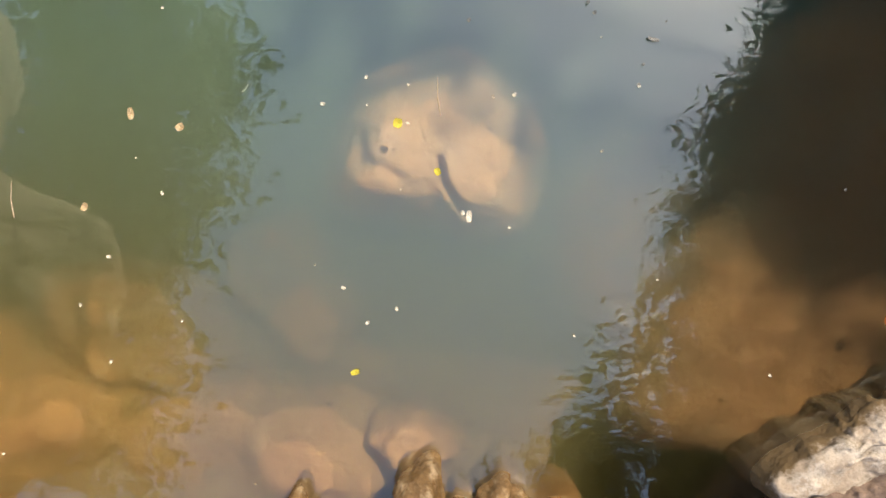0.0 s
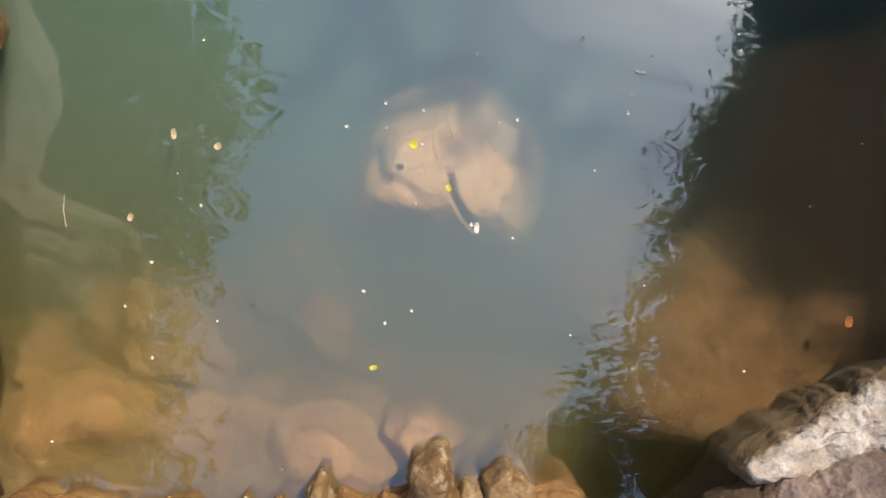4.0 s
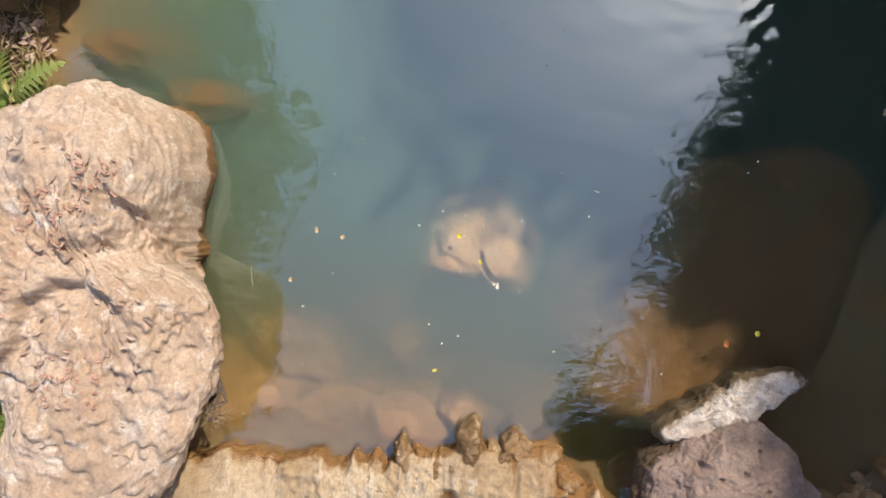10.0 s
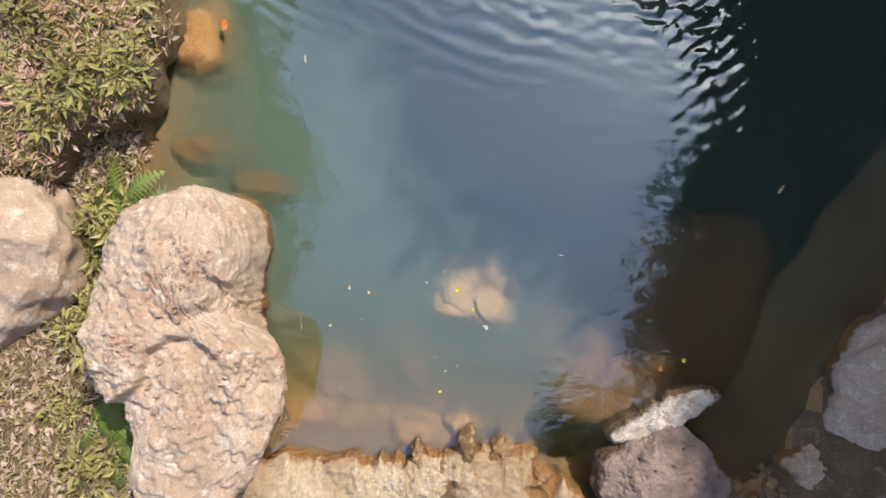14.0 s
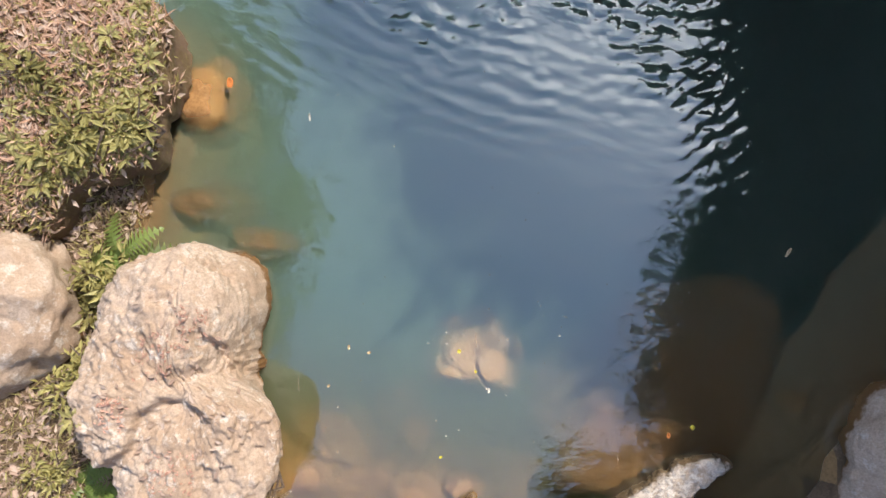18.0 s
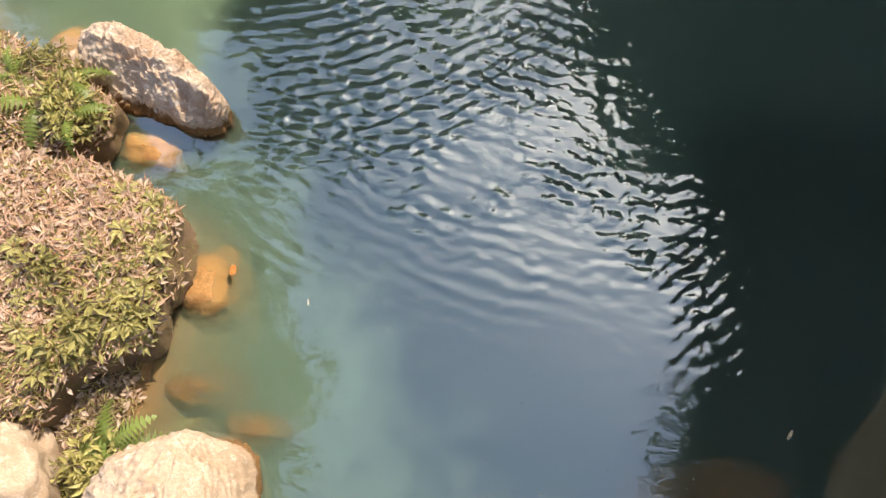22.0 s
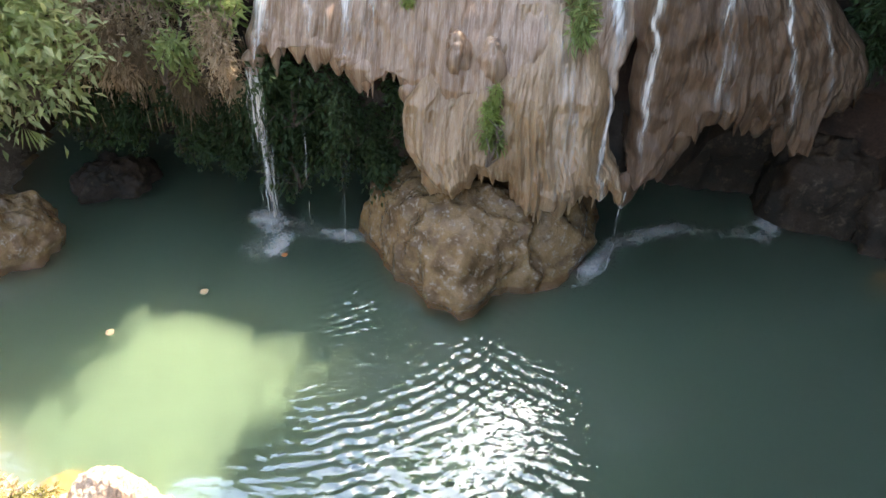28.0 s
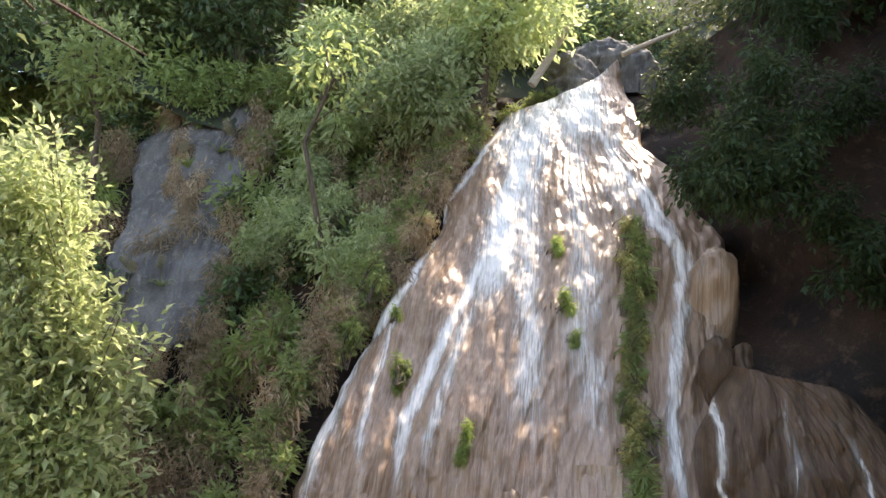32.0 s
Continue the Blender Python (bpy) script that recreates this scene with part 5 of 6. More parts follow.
spread_copies(shrub("green tuft of long leaves growing on the wet tufa", green_leaf, 260, 0.16, 0.2, (0.2, 0.12, 0.22), 30, 0.9, "plant", "tufts on the tufa"),
              [Vector((x, front_y(x, z) - 0.03, z)) for x, z in band[::2]], 10, (0.4, 1.1))
spread_copies(shrub("olive moss cushion growing on the wet tufa", moss_leaf, 420, 0.07, 0.3, (0.17, 0.08, 0.2), 39, 0.7, "moss tuft", "moss cushions on the tufa"),
              [Vector((x, front_y(x, z) - 0.02, z)) for x, z in band[1::2]], 21, (0.6, 1.3))
spread_copies(shrub("bright moss tuft on the wet tufa", lime_leaf, 500, 0.08, 0.25, (0.12, 0.08, 0.18), 31, 0.8, "moss tuft", "moss tufts on the tufa"),
              [Vector((x, front_y(x, z) - 0.04, z)) for x, z, l in ((-1.65, 3.5, 0), (-2.7, 4.2, 0), (-2.75, 4.4, 0), (-0.5, 2.55, 0), (-0.5, 2.3, 0), (-0.48, 2.1, 0), (-1.65, 3.75, 0), (-0.38, 5.5, 0), (-0.25, 5.0, 0), (-0.53, 6.4, 0), (-3.0, 5.2, 0))], 11, (0.7, 1.2))

edge = [(z, float(np.interp(z, [2.2, 3.63, 4.36, 5.5, 6.5, 7.7, 8.6, 9.3], [-3.9, -3.87, -3.6, -3.2, -2.7, -2.55, -2.0, -1.85]))) for z in np.arange(2.7, 9.3, 0.24)]
spread_copies(shrub("dry grass and dead leaves along the edge of the tufa", rust_leaf, 900, 0.13, 0.16, (0.35, 0.25, 0.4), 34, 0.9, "dry brush", "dry brush beside the tufa"),
              [Vector((x - g.uniform(0.1, 0.6), float(apron_y(z)) + g.uniform(-0.25, 0.1), z)) for z, x in edge], 16, (0.6, 1.1))
spread_copies(shrub("small leafy plant beside the tufa", green_leaf, 420, 0.13, 0.35, (0.35, 0.25, 0.35), 35, 0.5, "plant", "plants beside the tufa"),
              [Vector((x - g.uniform(0.2, 0.8), float(apron_y(z)) + g.uniform(-0.3, 0.0), z)) for z, x in edge], 17, (0.5, 1.1))
spread_copies(shrub("pale grass tuft on the lip of the falls", lime_leaf, 300, 0.12, 0.15, (0.2, 0.15, 0.15), 36, 0.3, "grass tuft", "grass tufts on the lip"),
              [Vector((x, float(apron_y(z)) + 0.05, z)) for x, z in ((-1.75, 9.35), (-1.55, 9.5), (-1.3, 9.75), (-1.05, 9.9), (-0.8, 10.05))], 18, (0.6, 1.0))

# overhanging wood on the right cliff and the left bank
def tree(label, base, top, spread, seed, material, count=5000, size=0.2, group="trees"):
    """A leaning tree: tapered trunk, limbs and a crown of many leaves."""
    t = new("tree")
    tagged(t, label, "tree", group)
    gg = np.random.default_rng(seed)
    b, c = Vector(base), Vector(top)
    mid = b.lerp(c, 0.5) + Vector((gg.normal() * 0.3, gg.normal() * 0.3, 0.4))
    bm = bmesh.new()
    tube(bm, [b, b.lerp(mid, 0.5), mid, mid.lerp(c, 0.6), c], 0.115 * spread[0] - 0.02, 0.025 * spread[0], 9)
    part("trunk", bm, bark, t)
    for _ in range(9):
        f = gg.uniform(0.45, 0.95)
        p = mid.lerp(c, (f - 0.4) / 0.6)
        q = c + Vector(gg.normal(size=3) * np.array(spread) * 0.6)
        bm = bmesh.new()
        tube(bm, [p, p.lerp(q, 0.5) + Vector((0, 0, 0.2)), q], 0.03 * spread[0], 0.006 * spread[0], 6)
        part("limb", bm, bark, t)
    V, F = leaves(count, size, 0.42, spread, seed, 0.35, 46)
    link_mesh("crown", V + np.array(top), F, material, t, smooth=False)
    return t


for n, (b, c, sp) in enumerate((((-8.0, 2.5, 0.5), (-5.7, 2.3, 10.2), (2.0, 1.9, 1.9)), ((-8.6, -0.6, 0.6), (-5.9, -0.5, 10.0), (2.1, 1.7, 1.8)),
                                ((-9.0, 5.0, 0.6), (-6.7, 5.2, 9.8), (1.9, 1.9, 1.8)), ((-9.0, -4.0, 0.6), (-6.2, -3.6, 9.5), (2.2, 1.8, 1.8)))):
    tree("broad-leaved tree leaning out over the bank", b, c, sp, 50 + n, deep_leaf, 6000, 0.22, "trees on the bank")
# Most crowns beyond y = 9 are unseen, added to block sun and sky.
for n, (b, c, sp) in enumerate((((7.6, -4.0, 11.5), (6.9, -4.0, 12.8), (1.6, 1.8, 1.5)), ((7.6, -1.5, 11.5), (6.8, -1.4, 12.6), (1.5, 1.6, 1.6)), ((7.6, -5.5, 11.6), (5.0, -5.2, 14.2), (1.8, 1.6, 1.5)), ((7.4, -7.5, 11.6), (4.0, -7.2, 14.0), (1.7, 1.5, 1.4)), ((7.6, 0.8, 11.5), (7.0, 0.8, 12.8), (1.6, 1.5, 1.5)),
                                ((7.6, 2.8, 11.3), (7.1, 2.7, 12.4), (1.6, 1.4, 1.5)), ((5.2, 12.3, 10.3), (4.7, 12.4, 12.2), (1.2, 0.8, 1.3)), ((8.6, 5.0, 12.0), (8.6, 5.2, 13.4), (1.3, 1.5, 1.3)), ((8.8, 7.8, 12.0), (8.8, 7.8, 13.4), (1.3, 1.5, 1.3)), ((8.2, 9.3, 10.5), (8.2, 9.4, 12.2), (1.0, 0.9, 1.1)), ((7.7, 9.6, 10.5), (6.9, 9.5, 12.0), (0.75, 0.6, 0.8)), ((6.6, 9.6, 7.0), (5.4, 9.6, 8.4), (1.0, 1.0, 0.9)), ((6.4, 10.0, 6.0), (5.2, 9.9, 6.6), (0.8, 0.7, 0.7)), ((6.6, 9.9, 8.2), (4.8, 9.3, 9.9), (1.3, 1.0, 1.1)), ((6.5, 12.2, 10.5), (6.9, 12.2, 12.4), (1.3, 1.2, 1.3)),
                                ((3.8, 13.2, 10.0), (3.9, 13.2, 11.8), (1.4, 1.2, 1.3)), ((8.0, 11.8, 8.0), (7.8, 11.6, 12.2), (1.6, 1.6, 1.6)), ((9.5, 10.6, 7.0), (9.4, 10.4, 12.0), (1.6, 1.6, 1.6)))):
    tree("tree leaning from the top of the shaded cliff, in a light-blocking row", b, c, sp, 70 + n, shade_toned_leaf, 5000, 0.2, "trees on the cliff")
for n, (x, y) in enumerate(((-11.2, 16.6), (-9.7, 16.9), (-8.2, 16.6), (-6.8, 16.9))):
    tree("tall tree on the brow of the slope", (x, y, 9.8), (x + 0.2, y - 0.5, 14.7), (1.5, 1.2, 1.7), 120 + n, deep_leaf, 5000, 0.22, "trees on the hillside")
tree("young lime-green tree in sunlit leaf colour at the head of the falls", (-2.3, 15.2, 9.6), (-1.6, 14.8, 11.65), (1.6, 0.8, 1.0), 88, sun_toned_leaf, 3000, 0.2, "trees on the hillside")
tree("slender sapling among the shrubs", (-4.6, 12.6, 6.0), (-4.5, 12.4, 9.4), (0.7, 0.5, 0.8), 86, green_leaf, 260, 0.18, "trees on the hillside")
tree("slender sapling among the shrubs", (-9.6, 13.0, 6.5), (-9.4, 12.6, 9.6), (0.9, 0.6, 0.9), 87, green_leaf, 900, 0.2, "trees on the hillside")
# Trees right of x = 2 take the shade-darkened leaf colour.
for n, (x, y, z) in enumerate(((-9.5, 17, 10.3), (-6.8, 18, 11), (-4.2, 18.5, 11.5), (-12, 16, 9.8), (-14.5, 14.5, 9), (4.0, 16, 10), (7.0, 15.5, 10), (-2.0, 20.5, 11.0), (0.6, 21.5, 11), (3.0, 22.5, 11), (-8.0, 21, 13), (-11, 20, 12.5), (-5, 22, 13.5), (-0.7, 23, 13.5))):
    tree("tree on the hillside above the falls", (x, y, z), (x + 0.3, y - 0.4, z + 2.2), (1.9, 1.6, 1.6), 90 + n, shade_toned_leaf if x > 2 else green_leaf if n % 2 else deep_leaf, 4500, 0.22, "trees on the hillside")

# left bank: mossy mound, litter, small plants
rock("mossy_mound", [(-5.2, 3.3), (-4.4, 3.35), (-3.8, 3.35), (-3.1, 3.15), (-2.78, 2.9), (-2.68, 2.55), (-2.72, 2.1), (-2.8, 1.75), (-3.3, 1.5), (-3.5, 1.1), (-4.3, 1.0), (-5.4, 1.6)],
     0.02, 0.7, moss, "mound of yellow-green moss strewn with dry leaves", "mound", flat=0.3, rough=0.08, grain=0.03, rings=60, spokes=160, seed=41.0)
rock("mossy_mound", [(-5.4, 4.7), (-4.6, 4.45), (-3.95, 4.15), (-3.6, 3.9), (-3.62, 3.6), (-3.9, 3.4), (-4.6, 3.3), (-5.5, 3.5)],
     0.0, 0.5, moss, "low mossy hummock overgrown with grass and fern", "mound", flat=0.35, rough=0.09, seed=43.0)


def carpet(name, label, count, size, slim, area, height, material, seed, stand=0.2, category="leaf litter"):
    """Loose leaves lying on a surface, each a folded leaf of its own."""
    gg = np.random.default_rng(seed)
    V, F = [], []
    made = 0
    for _ in range(count * 12):
        if made >= count:
            break
        x, y = gg.uniform(area[0], area[1]), gg.uniform(area[2], area[3])
        z = height(x, y, gg)
        if z is None:
            continue
        made += 1
        a = gg.uniform(0, 2 * math.pi)
        way = np.array([math.cos(a), math.sin(a), gg.uniform(-0.2, 1.0) * stand])
        side = np.array([-math.sin(a), math.cos(a), gg.normal() * 0.3])
        L = size * gg.uniform(0.6, 1.4)
        W = L * slim
        p, b = np.array([x, y, z + 0.012]), len(V)
        V += [p, p + way * L * 0.5 + side * W * 0.5 + [0, 0, 0.006], p + way * L, p + way * L * 0.5 - side * W * 0.5 + [0, 0, 0.006]]
        F += [(b, b + 1, b + 2), (b, b + 2, b + 3)]
    ob = link_mesh(name, V, F, material, smooth=False)
    return tagged(ob, label, category, kind="stuff")


def surface_of(*names):
    """Height of the top of the named things at a place, or None where something else lies over them."""
    V, F, own = [], [], []
    for ob in scene.objects:
        kind = ob.name.split(".")[0]
        if ob.type == "MESH" and kind in ("ground", "mossy_mound", "boulder", "side_rock", "ledge", "rose_rock", "white_rock"):
            k = len(V)
            V += [v.co for v in ob.data.vertices]
            F += [[k + i for i in p.vertices] for p in ob.data.polygons]
            own += [kind in names] * len(ob.data.polygons)
    tree_of = BVHTree.FromPolygons(V, F)

    def height(x, y, gg):
        place, normal, face, _ = tree_of.ray_cast(Vector((x, y, 2.2)), Vector((0, 0, -1)), 2.4)
        return place.z if place is not None and own[face] and abs(normal.z) > 0.35 and place.z > 0.03 else None
    return height


on_bank = surface_of("mossy_mound", "ground")
on_mound = surface_of("mossy_mound")
on_boulder = surface_of("boulder")


def by_water(x, y, gg):
    return on_mound(x, y, gg) if x > -3.2 + 0.25 * math.sin(5 * y) or y < 1.75 or y > 3.5 or gg.uniform() < 0.25 else None


carpet("moss_carpet", "short shaggy moss and fern growth on the mound", 6500, 0.06, 0.25, (-5.4, -2.6, 0.9, 4.7), by_water, moss_leaf, 61, 1.6, "moss")
carpet("rust_moss", "rusty dead moss stems on the mound", 9000, 0.085, 0.16, (-5.4, -2.6, 0.9, 4.7), on_mound, pink_litter, 62, 1.0, "moss")
carpet("leaf_litter", "dry pinkish fallen leaves on the bank", 8500, 0.085, 0.35, (-5.6, -2.5, -2.2, 4.7), on_bank, litter_leaf, 63, 0.25)
carpet("bank_grass", "dry yellow-green grass and moss between boulders", 4800, 0.08, 0.12, (-5.6, -2.3, -2.2, 1.6), on_bank, moss_leaf, 64, 1.4, "grass")
carpet("rust_grass", "rusty dead grass and stems on the bank", 7000, 0.09, 0.10, (-5.6, -2.3, -2.2, 1.6), on_bank, rust_leaf, 66, 1.0, "grass")
carpet("boulder_litter", "crumbs of dry leaves caught on the boulder", 130, 0.06, 0.4, (-2.7, -1.7, -1.0, 0.7), on_boulder, litter_leaf, 65, 0.2)


for n, area in enumerate(((-2.5, -2.2, 0.05, 0.4), (-2.3, -1.95, -0.75, -0.45), (-2.7, -2.5, -0.35, -0.1), (-2.2, -2.0, 0.3, 0.6))):
    carpet("boulder_litter", "reddish leaf crumbs caught in a hollow of the boulder", 70, 0.032, 0.4, area, on_boulder, red_crumb, 67 + n, 0.03)


on_top = surface_of("ground", "mossy_mound", "boulder", "side_rock", "ledge", "rose_rock", "white_rock")


def at_surface(x, y, z=0.3):
    h = on_top(x, y, None)
    return Vector((x, y, z if h is None else h))


spread_copies(rosette("small plant with a rosette of pointed olive green leaves", moss_leaf, 9, 0.17, 71), [at_surface(x, y) + Vector((0, 0, 0.04)) for x, y in
              ((-2.8, 1.75), (-2.95, 1.7), (-3.5, 1.42), (-3.4, 1.9), (-3.15, 2.1), (-3.7, 1.75), (-3.85, 1.5), (-3.25, -0.35), (-3.3, 0.0), (-3.0, 2.35), (-2.9, -0.3), (-4.0, 1.9), (0.75, -1.55), (0.95, -1.5), (-3.05, 1.82), (-3.2, 1.75), (-3.35, 1.68), (-3.55, 1.65), (-2.85, 1.95), (-3.1, 1.95), (-3.45, 2.1), (-3.75, 2.0), (-3.9, 2.4), (-3.3, 2.5), (-2.85, 2.2), (-2.8, 2.5), (-2.9, 2.75), (-2.95, 2.95), (-3.2, 3.0), (-3.0, 2.1), (-3.2, 2.3), (-2.75, 2.35), (-3.1, 2.65), (-3.6, 1.6), (-3.25, 1.55), (-4.2, 2.1), (-4.1, 1.6), (-3.7, 3.75), (-3.8, 3.6), (-3.9, 4.0), (-4.2, 3.6))], 12, (0.6, 1.1))
spread_copies(fern_plant("feathery pale green fern on the bank", lime_leaf, 11, 0.42, 72), [at_surface(x, y) + Vector((0, 0, 0.03)) for x, y in ((-4.2, 3.8), (-4.5, 4.05), (-2.95, 0.9), (-3.1, -1.0), (-2.95, -1.3), (-3.9, 3.7), (-4.05, 4.1))], 13, (0.7, 1.15))
spread_copies(shrub("low tuft of leafy weed on the bank", moss_leaf, 240, 0.085, 0.35, (0.22, 0.22, 0.08), 73, 0.1, "weed", "weeds on the bank"), [at_surface(x, y) + Vector((0, 0, 0.08)) for x, y in
              ((-3.3, 1.75), (-2.95, 1.95), (-3.6, 2.2), (-4.0, 3.9), (-4.3, 4.3), (-3.9, 3.7), (-3.2, -0.1), (-3.35, -0.9), (-3.1, -1.35), (-3.3, 0.5), (-3.15, 0.85), (-3.05, 0.75))], 14)

shrub("dry root tuft caught on the flank of the boulder", rust_leaf, 110, 0.07, 0.12, (0.09, 0.07, 0.06), 74, 0.2, "root tuft", "").matrix_basis = pose(-1.46, -0.8, 0.62)

# floating leaves, petals and seeds
def float_leaf(label, x, y, length, width, turn, material, category="leaf"):
    bm = bmesh.new()
    n = 10
    rim = []
    for k in range(n):
        a = 2 * math.pi * k / n
        r = 1 - 0.25 * math.cos(a) ** 8
        rim.append(bm.verts.new((0.5 * length * math.cos(a) * r, 0.5 * width * math.sin(a), 0.004 + 0.003 * math.cos(2 * a))))
    mid = bm.verts.new((0, 0, 0.001))
    for k in range(n):
        bm.faces.new((rim[k], rim[(k + 1) % n], mid))
    ob = part("floating_leaf", bm, material)
    ob.matrix_world = pose(x, y, 0.006, 0, 0, turn)
    return tagged(ob, label, category, "leaves floating on the pool")


for x, y, length, width, turn, material, label in (
        (0.2, 0.08, 0.055, 0.022, 95, petal_white, "pale narrow leaf floating on the pool"), (-0.09, 0.39, 0.045, 0.035, 80, leaf_yellow, "round yellow leaf floating on the pool"),
        (0.07, 0.23, 0.03, 0.03, 30, leaf_yellow, "small yellow leaf floating on the pool"), (-0.16, -0.53, 0.042, 0.022, 20, leaf_yellow, "yellow leaf floating on the pool"),
        (-1.05, 0.33, 0.055, 0.024, 100, leaf_tan, "tan leaf floating on the pool"), (-0.87, 0.3, 0.04, 0.028, 40, leaf_tan, "curled tan leaf floating on the pool"),
        (-1.19, -0.02, 0.04, 0.024, 75, leaf_tan, "tan leaf floating on the pool"), (0.8, 0.78, 0.055, 0.014, -10, petal_white, "white sliver floating on the pool"),
        (1.98, -0.06, 0.045, 0.04, 40, leaf_yellow, "yellow leaf floating on the pool"), (1.78, -0.15, 0.06, 0.035, 90, leaf_orange, "orange leaf under the water film"),
        (2.69, 1.53, 0.12, 0.03, 60, leaf_tan, "long tan leaf floating on the pool"), (-1.61, 2.31, 0.09, 0.02, 100, petal_white, "white sliver floating on the pool"),
        (-2.35, 2.55, 0.12, 0.06, 95, leaf_orange, "orange leaf floating on the pool"), (1.4, -0.94, 0.045, 0.035, 60, petal_white, "white petal floating in the dark inlet"),
        (-4.17, 7.87, 0.13, 0.12, 0, leaf_tan, "pale round fruit floating in the pool"), (-5.03, 6.95, 0.13, 0.12, 20, leaf_tan, "pale round fruit floating in the pool"), (-3.33, 8.83, 0.11, 0.1, 0, leaf_orange, "orange fruit floating in the pool")):
    float_leaf(label, x, y, length, width, turn, material)
gg = np.random.default_rng(99)
for _ in range(64):
    x, y = gg.uniform(-1.9, 2.6), gg.uniform(-0.9, 3.5)
    if gg.uniform() < 0.5:
        x, y = gg.normal() * 0.9 - 0.3, gg.normal() * 0.7 + 0.3
    s = gg.uniform(0.006, 0.014)
    float_leaf("tiny pale petal floating on the pool", x, y, s * 1.6, s, gg.uniform(0, 360), petal_white, "petal")
for x, y, L, turn in ((0.05, 0.5, 0.14, 100), (-1.45, -0.02, 0.13, 98)):
    bm = bmesh.new()
    tube(bm, [Vector((-L / 2, 0, 0)), Vector((0, 0.006, 0.002)), Vector((L / 2, 0, 0))], 0.003, 0.0015, 6)
    ob = part("twig", bm, wood_pale)
    ob.matrix_world = pose(x, y, 0.005, 0, 0, turn)
    tagged(ob, "thin pale twig floating on the pool", "twig")
# wet fingers of stone along the ledge
for x, y, rx, ry, turn, top in ((-0.31, -1.1, 0.04, 0.12, 5, 0.15), (-0.17, -1.13, 0.09, 0.06, -20, 0.1), (0.12, -0.98, 0.085, 0.14, 0, 0.19), (0.05, -1.13, 0.08, 0.07, 0, 0.15), (0.3, -1.1, 0.06, 0.12, 10, 0.14), (0.37, -1.0, 0.035, 0.15, -22, 0.16),
                                (0.48, -1.02, 0.09, 0.12, 20, 0.13), (0.62, -1.06, 0.11, 0.09, 30, 0.1), (0.2, -1.16, 0.05, 0.09, 0, 0.17), (0.8, -1.16, 0.10, 0.07, -35, 0.1), (-0.5, -1.22, 0.06, 0.09, 10, 0.12), (-0.08, -1.18, 0.06, 0.06, 0, 0.14)):
    rock("stone_finger", oval(x, y, rx * 1.2, ry * 1.2, turn, wobble=0.22), -0.4, top, wet_stone if top > 0.125 else ledge_stone, "knobbly wet brown stone finger at the ledge", "rock", "stone fingers of the ledge", flat=0.2, rough=0.016, grain=0.022, rings=34, spokes=70, seed=x * 9)
# pebbles on the bank
for n in range(34):
    x, y = gg.uniform(2.5, 3.6), gg.uniform(-1.6, -0.95)
    r = gg.uniform(0.03, 0.09)
    rock("pebble", oval(x, y, r, r * 0.8, gg.uniform(0, 180)), -0.1, 0.06 + r * 0.7, wet_stone if n % 3 else boulder_stone, "rounded brown pebble on the bank", "pebble", "pebbles on the bank", flat=0.5, rough=0.01, grain=0.004, rings=9, spokes=16, seed=n)
# pale driftwood at the head of the falls
for a, b, r in (((-1.2, 14.8, 9.9), (-0.5, 15.0, 11.2), 0.1), ((0.6, 15.0, 10.6), (2.0, 15.3, 11.3), 0.06)):
    bm = bmesh.new()
    tube(bm, [Vector(a), Vector(a).lerp(Vector(b), 0.5) + Vector((0.03, 0, 0.03)), Vector(b)], r, r * 0.6, 8)
    tagged(part("log", bm, wood_pale), "bleached fallen log at the head of the falls", "log")


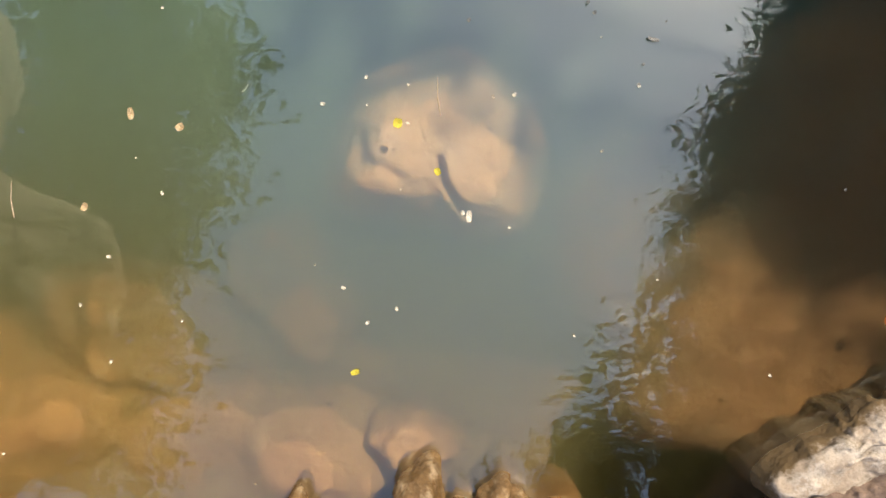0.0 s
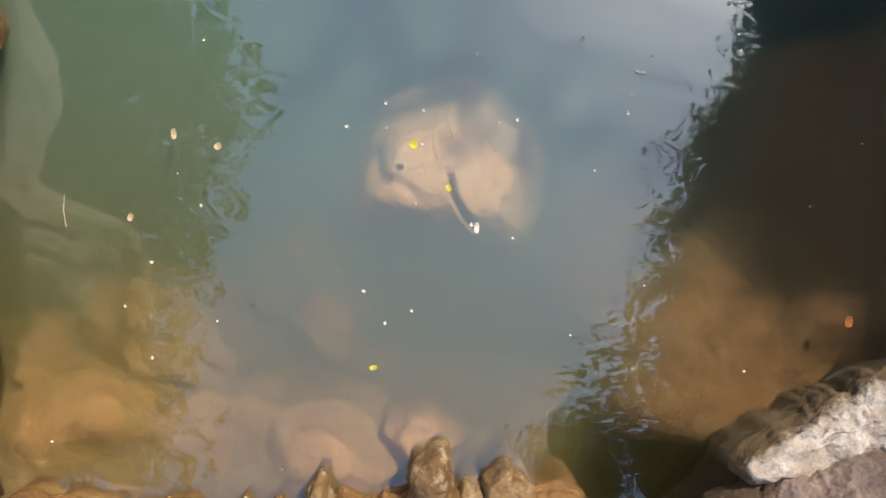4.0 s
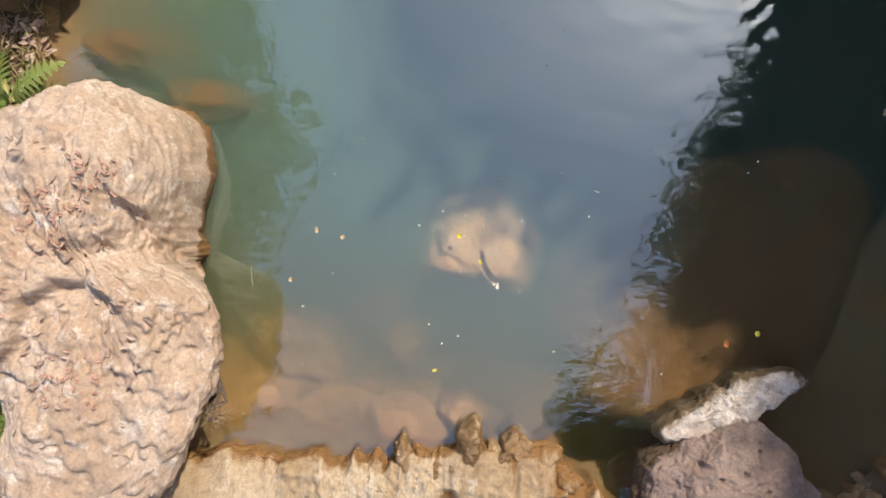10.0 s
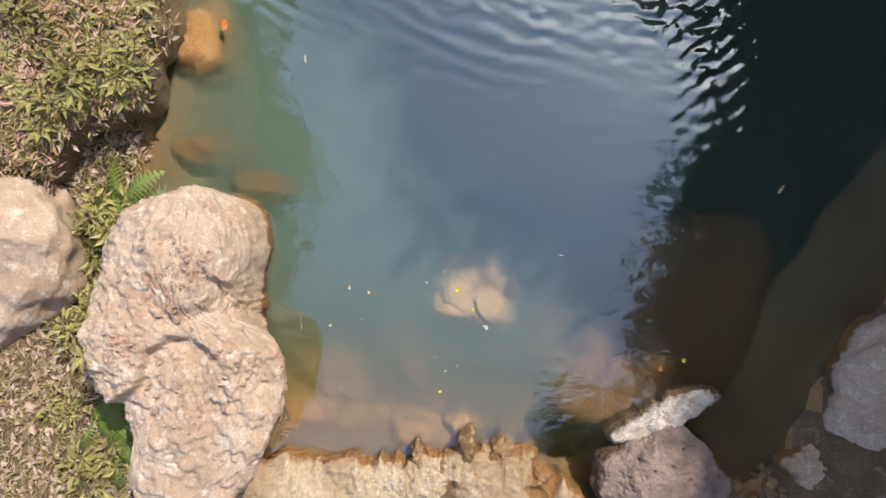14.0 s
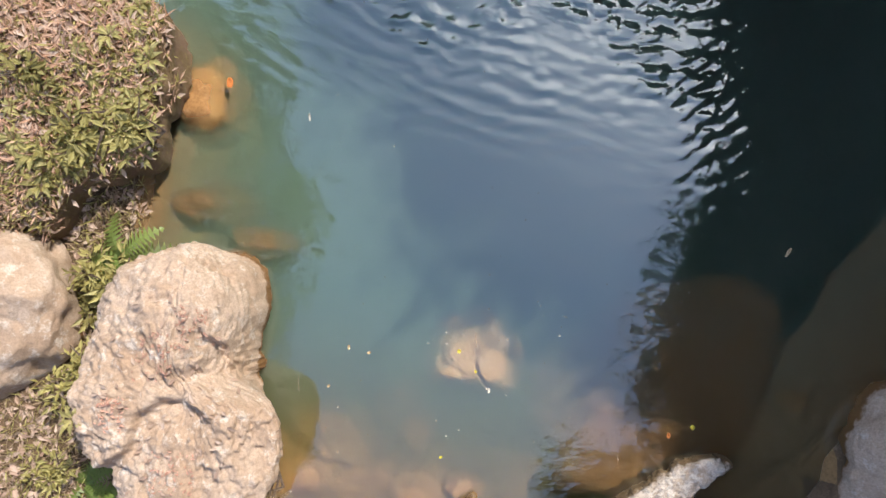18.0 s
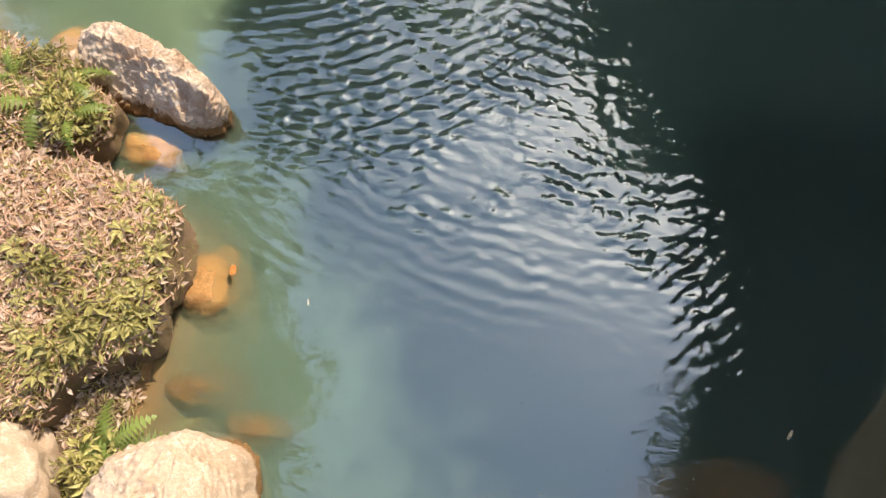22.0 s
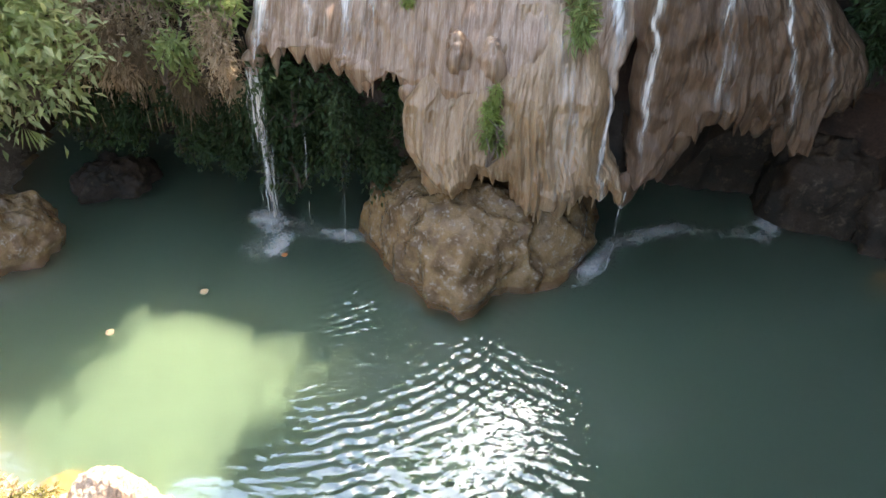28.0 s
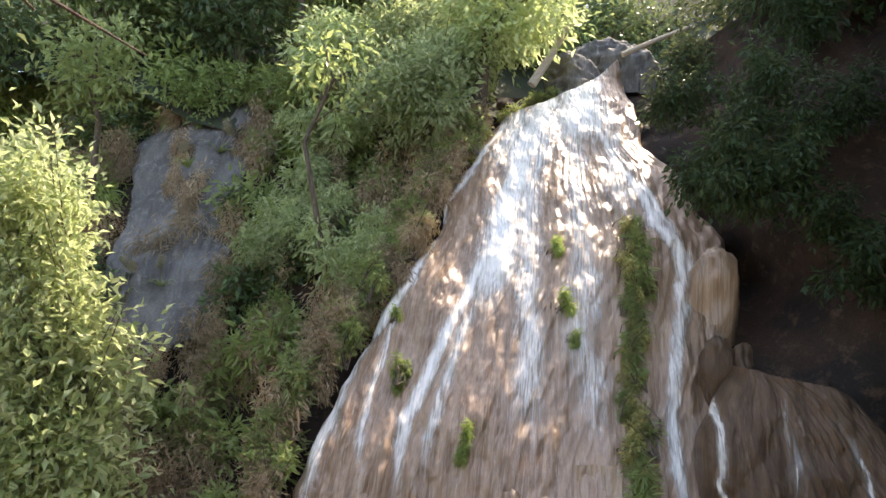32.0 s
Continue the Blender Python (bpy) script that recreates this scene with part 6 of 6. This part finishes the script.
def hanging_roots(count, seed):
    gg = np.random.default_rng(seed)
    V, F = [], []
    for _ in range(count):
        x, z = gg.uniform(-9.5, -4.0), gg.uniform(2.0, 2.9)
        y = 10.1 + max(0, z - 2.2) * 0.6 - gg.uniform(0.05, 0.3)
        L, w, b = gg.uniform(0.25, 0.9), gg.uniform(0.004, 0.012), len(V)
        for k in range(6):
            t = k / 5
            px = x + 0.05 * float(value_noise(np.array([t * 3, x * 9, 0.3])))
            V += [(px - w * (1 - 0.7 * t), y + 0.02 * t, z - L * t), (px, y - w, z - L * t), (px + w * (1 - 0.7 * t), y + 0.02 * t, z - L * t)]
            if k:
                c = b + 3 * k
                F += [(c - 3, c - 2, c + 1, c), (c - 2, c - 1, c + 2, c + 1)]
    tagged(link_mesh("hanging_roots", V, F, dead_leaf), "brown roots and dead grass hanging from the overhang", "roots", kind="stuff")


hanging_roots(700, 5)
spread_copies(shrub("brown dead brush draped over the lip of the overhang", dead_leaf, 1300, 0.14, 0.14, (0.45, 0.2, 0.4), 33, 1.4, "dry brush", "dry brush on the lip"),
              [Vector((x, 10.0, 2.35 + 0.25 * math.sin(x * 3))) for x in np.arange(-9.6, -4.0, 0.35)], 15, (0.7, 1.1))
twig = new("branch")
tagged(twig, "bare twig with one feathery palm leaf hanging at the shore", "branch")
bm = bmesh.new()
tube(bm, [Vector((-8.4, 9.0, 1.75)), Vector((-7.6, 8.95, 1.86)), Vector((-7.05, 8.95, 1.85)), Vector((-6.85, 8.95, 1.75))], 0.022, 0.008, 7)
part("stem", bm, bark, twig)
for k in range(9):
    a = radians(-160 + 17 * k)
    d, sd = np.array([0.55 * math.cos(a) + 0.25, -0.12, 0.8 * math.sin(a) * 0.6 - 0.12]), np.array([0.02, 0, 0.012])
    p = np.array([-6.85, 8.95, 1.75]) + np.array([0.02 * k, 0, -0.01 * k])
    d = d / np.linalg.norm(d) * 0.36
    link_mesh("leaflet", [p, p + d * 0.5 + sd, p + d, p + d * 0.5 - sd], [(0, 1, 2), (0, 2, 3)], green_leaf, twig, smooth=False)
for n, (x, y, z, r) in enumerate(((-0.4, 16.3, 11.0, 0.6), (0.9, 16.8, 11.4, 0.7), (0.3, 18.0, 12.0, 0.9))):
    rock("head_rock", oval(x, y, r, r * 0.7), z - 1.2, z, slate_stone, "grey boulder in the stream bed above the falls", "boulder", "boulders above the falls", flat=0.5, rough=0.12, seed=n * 3.0)
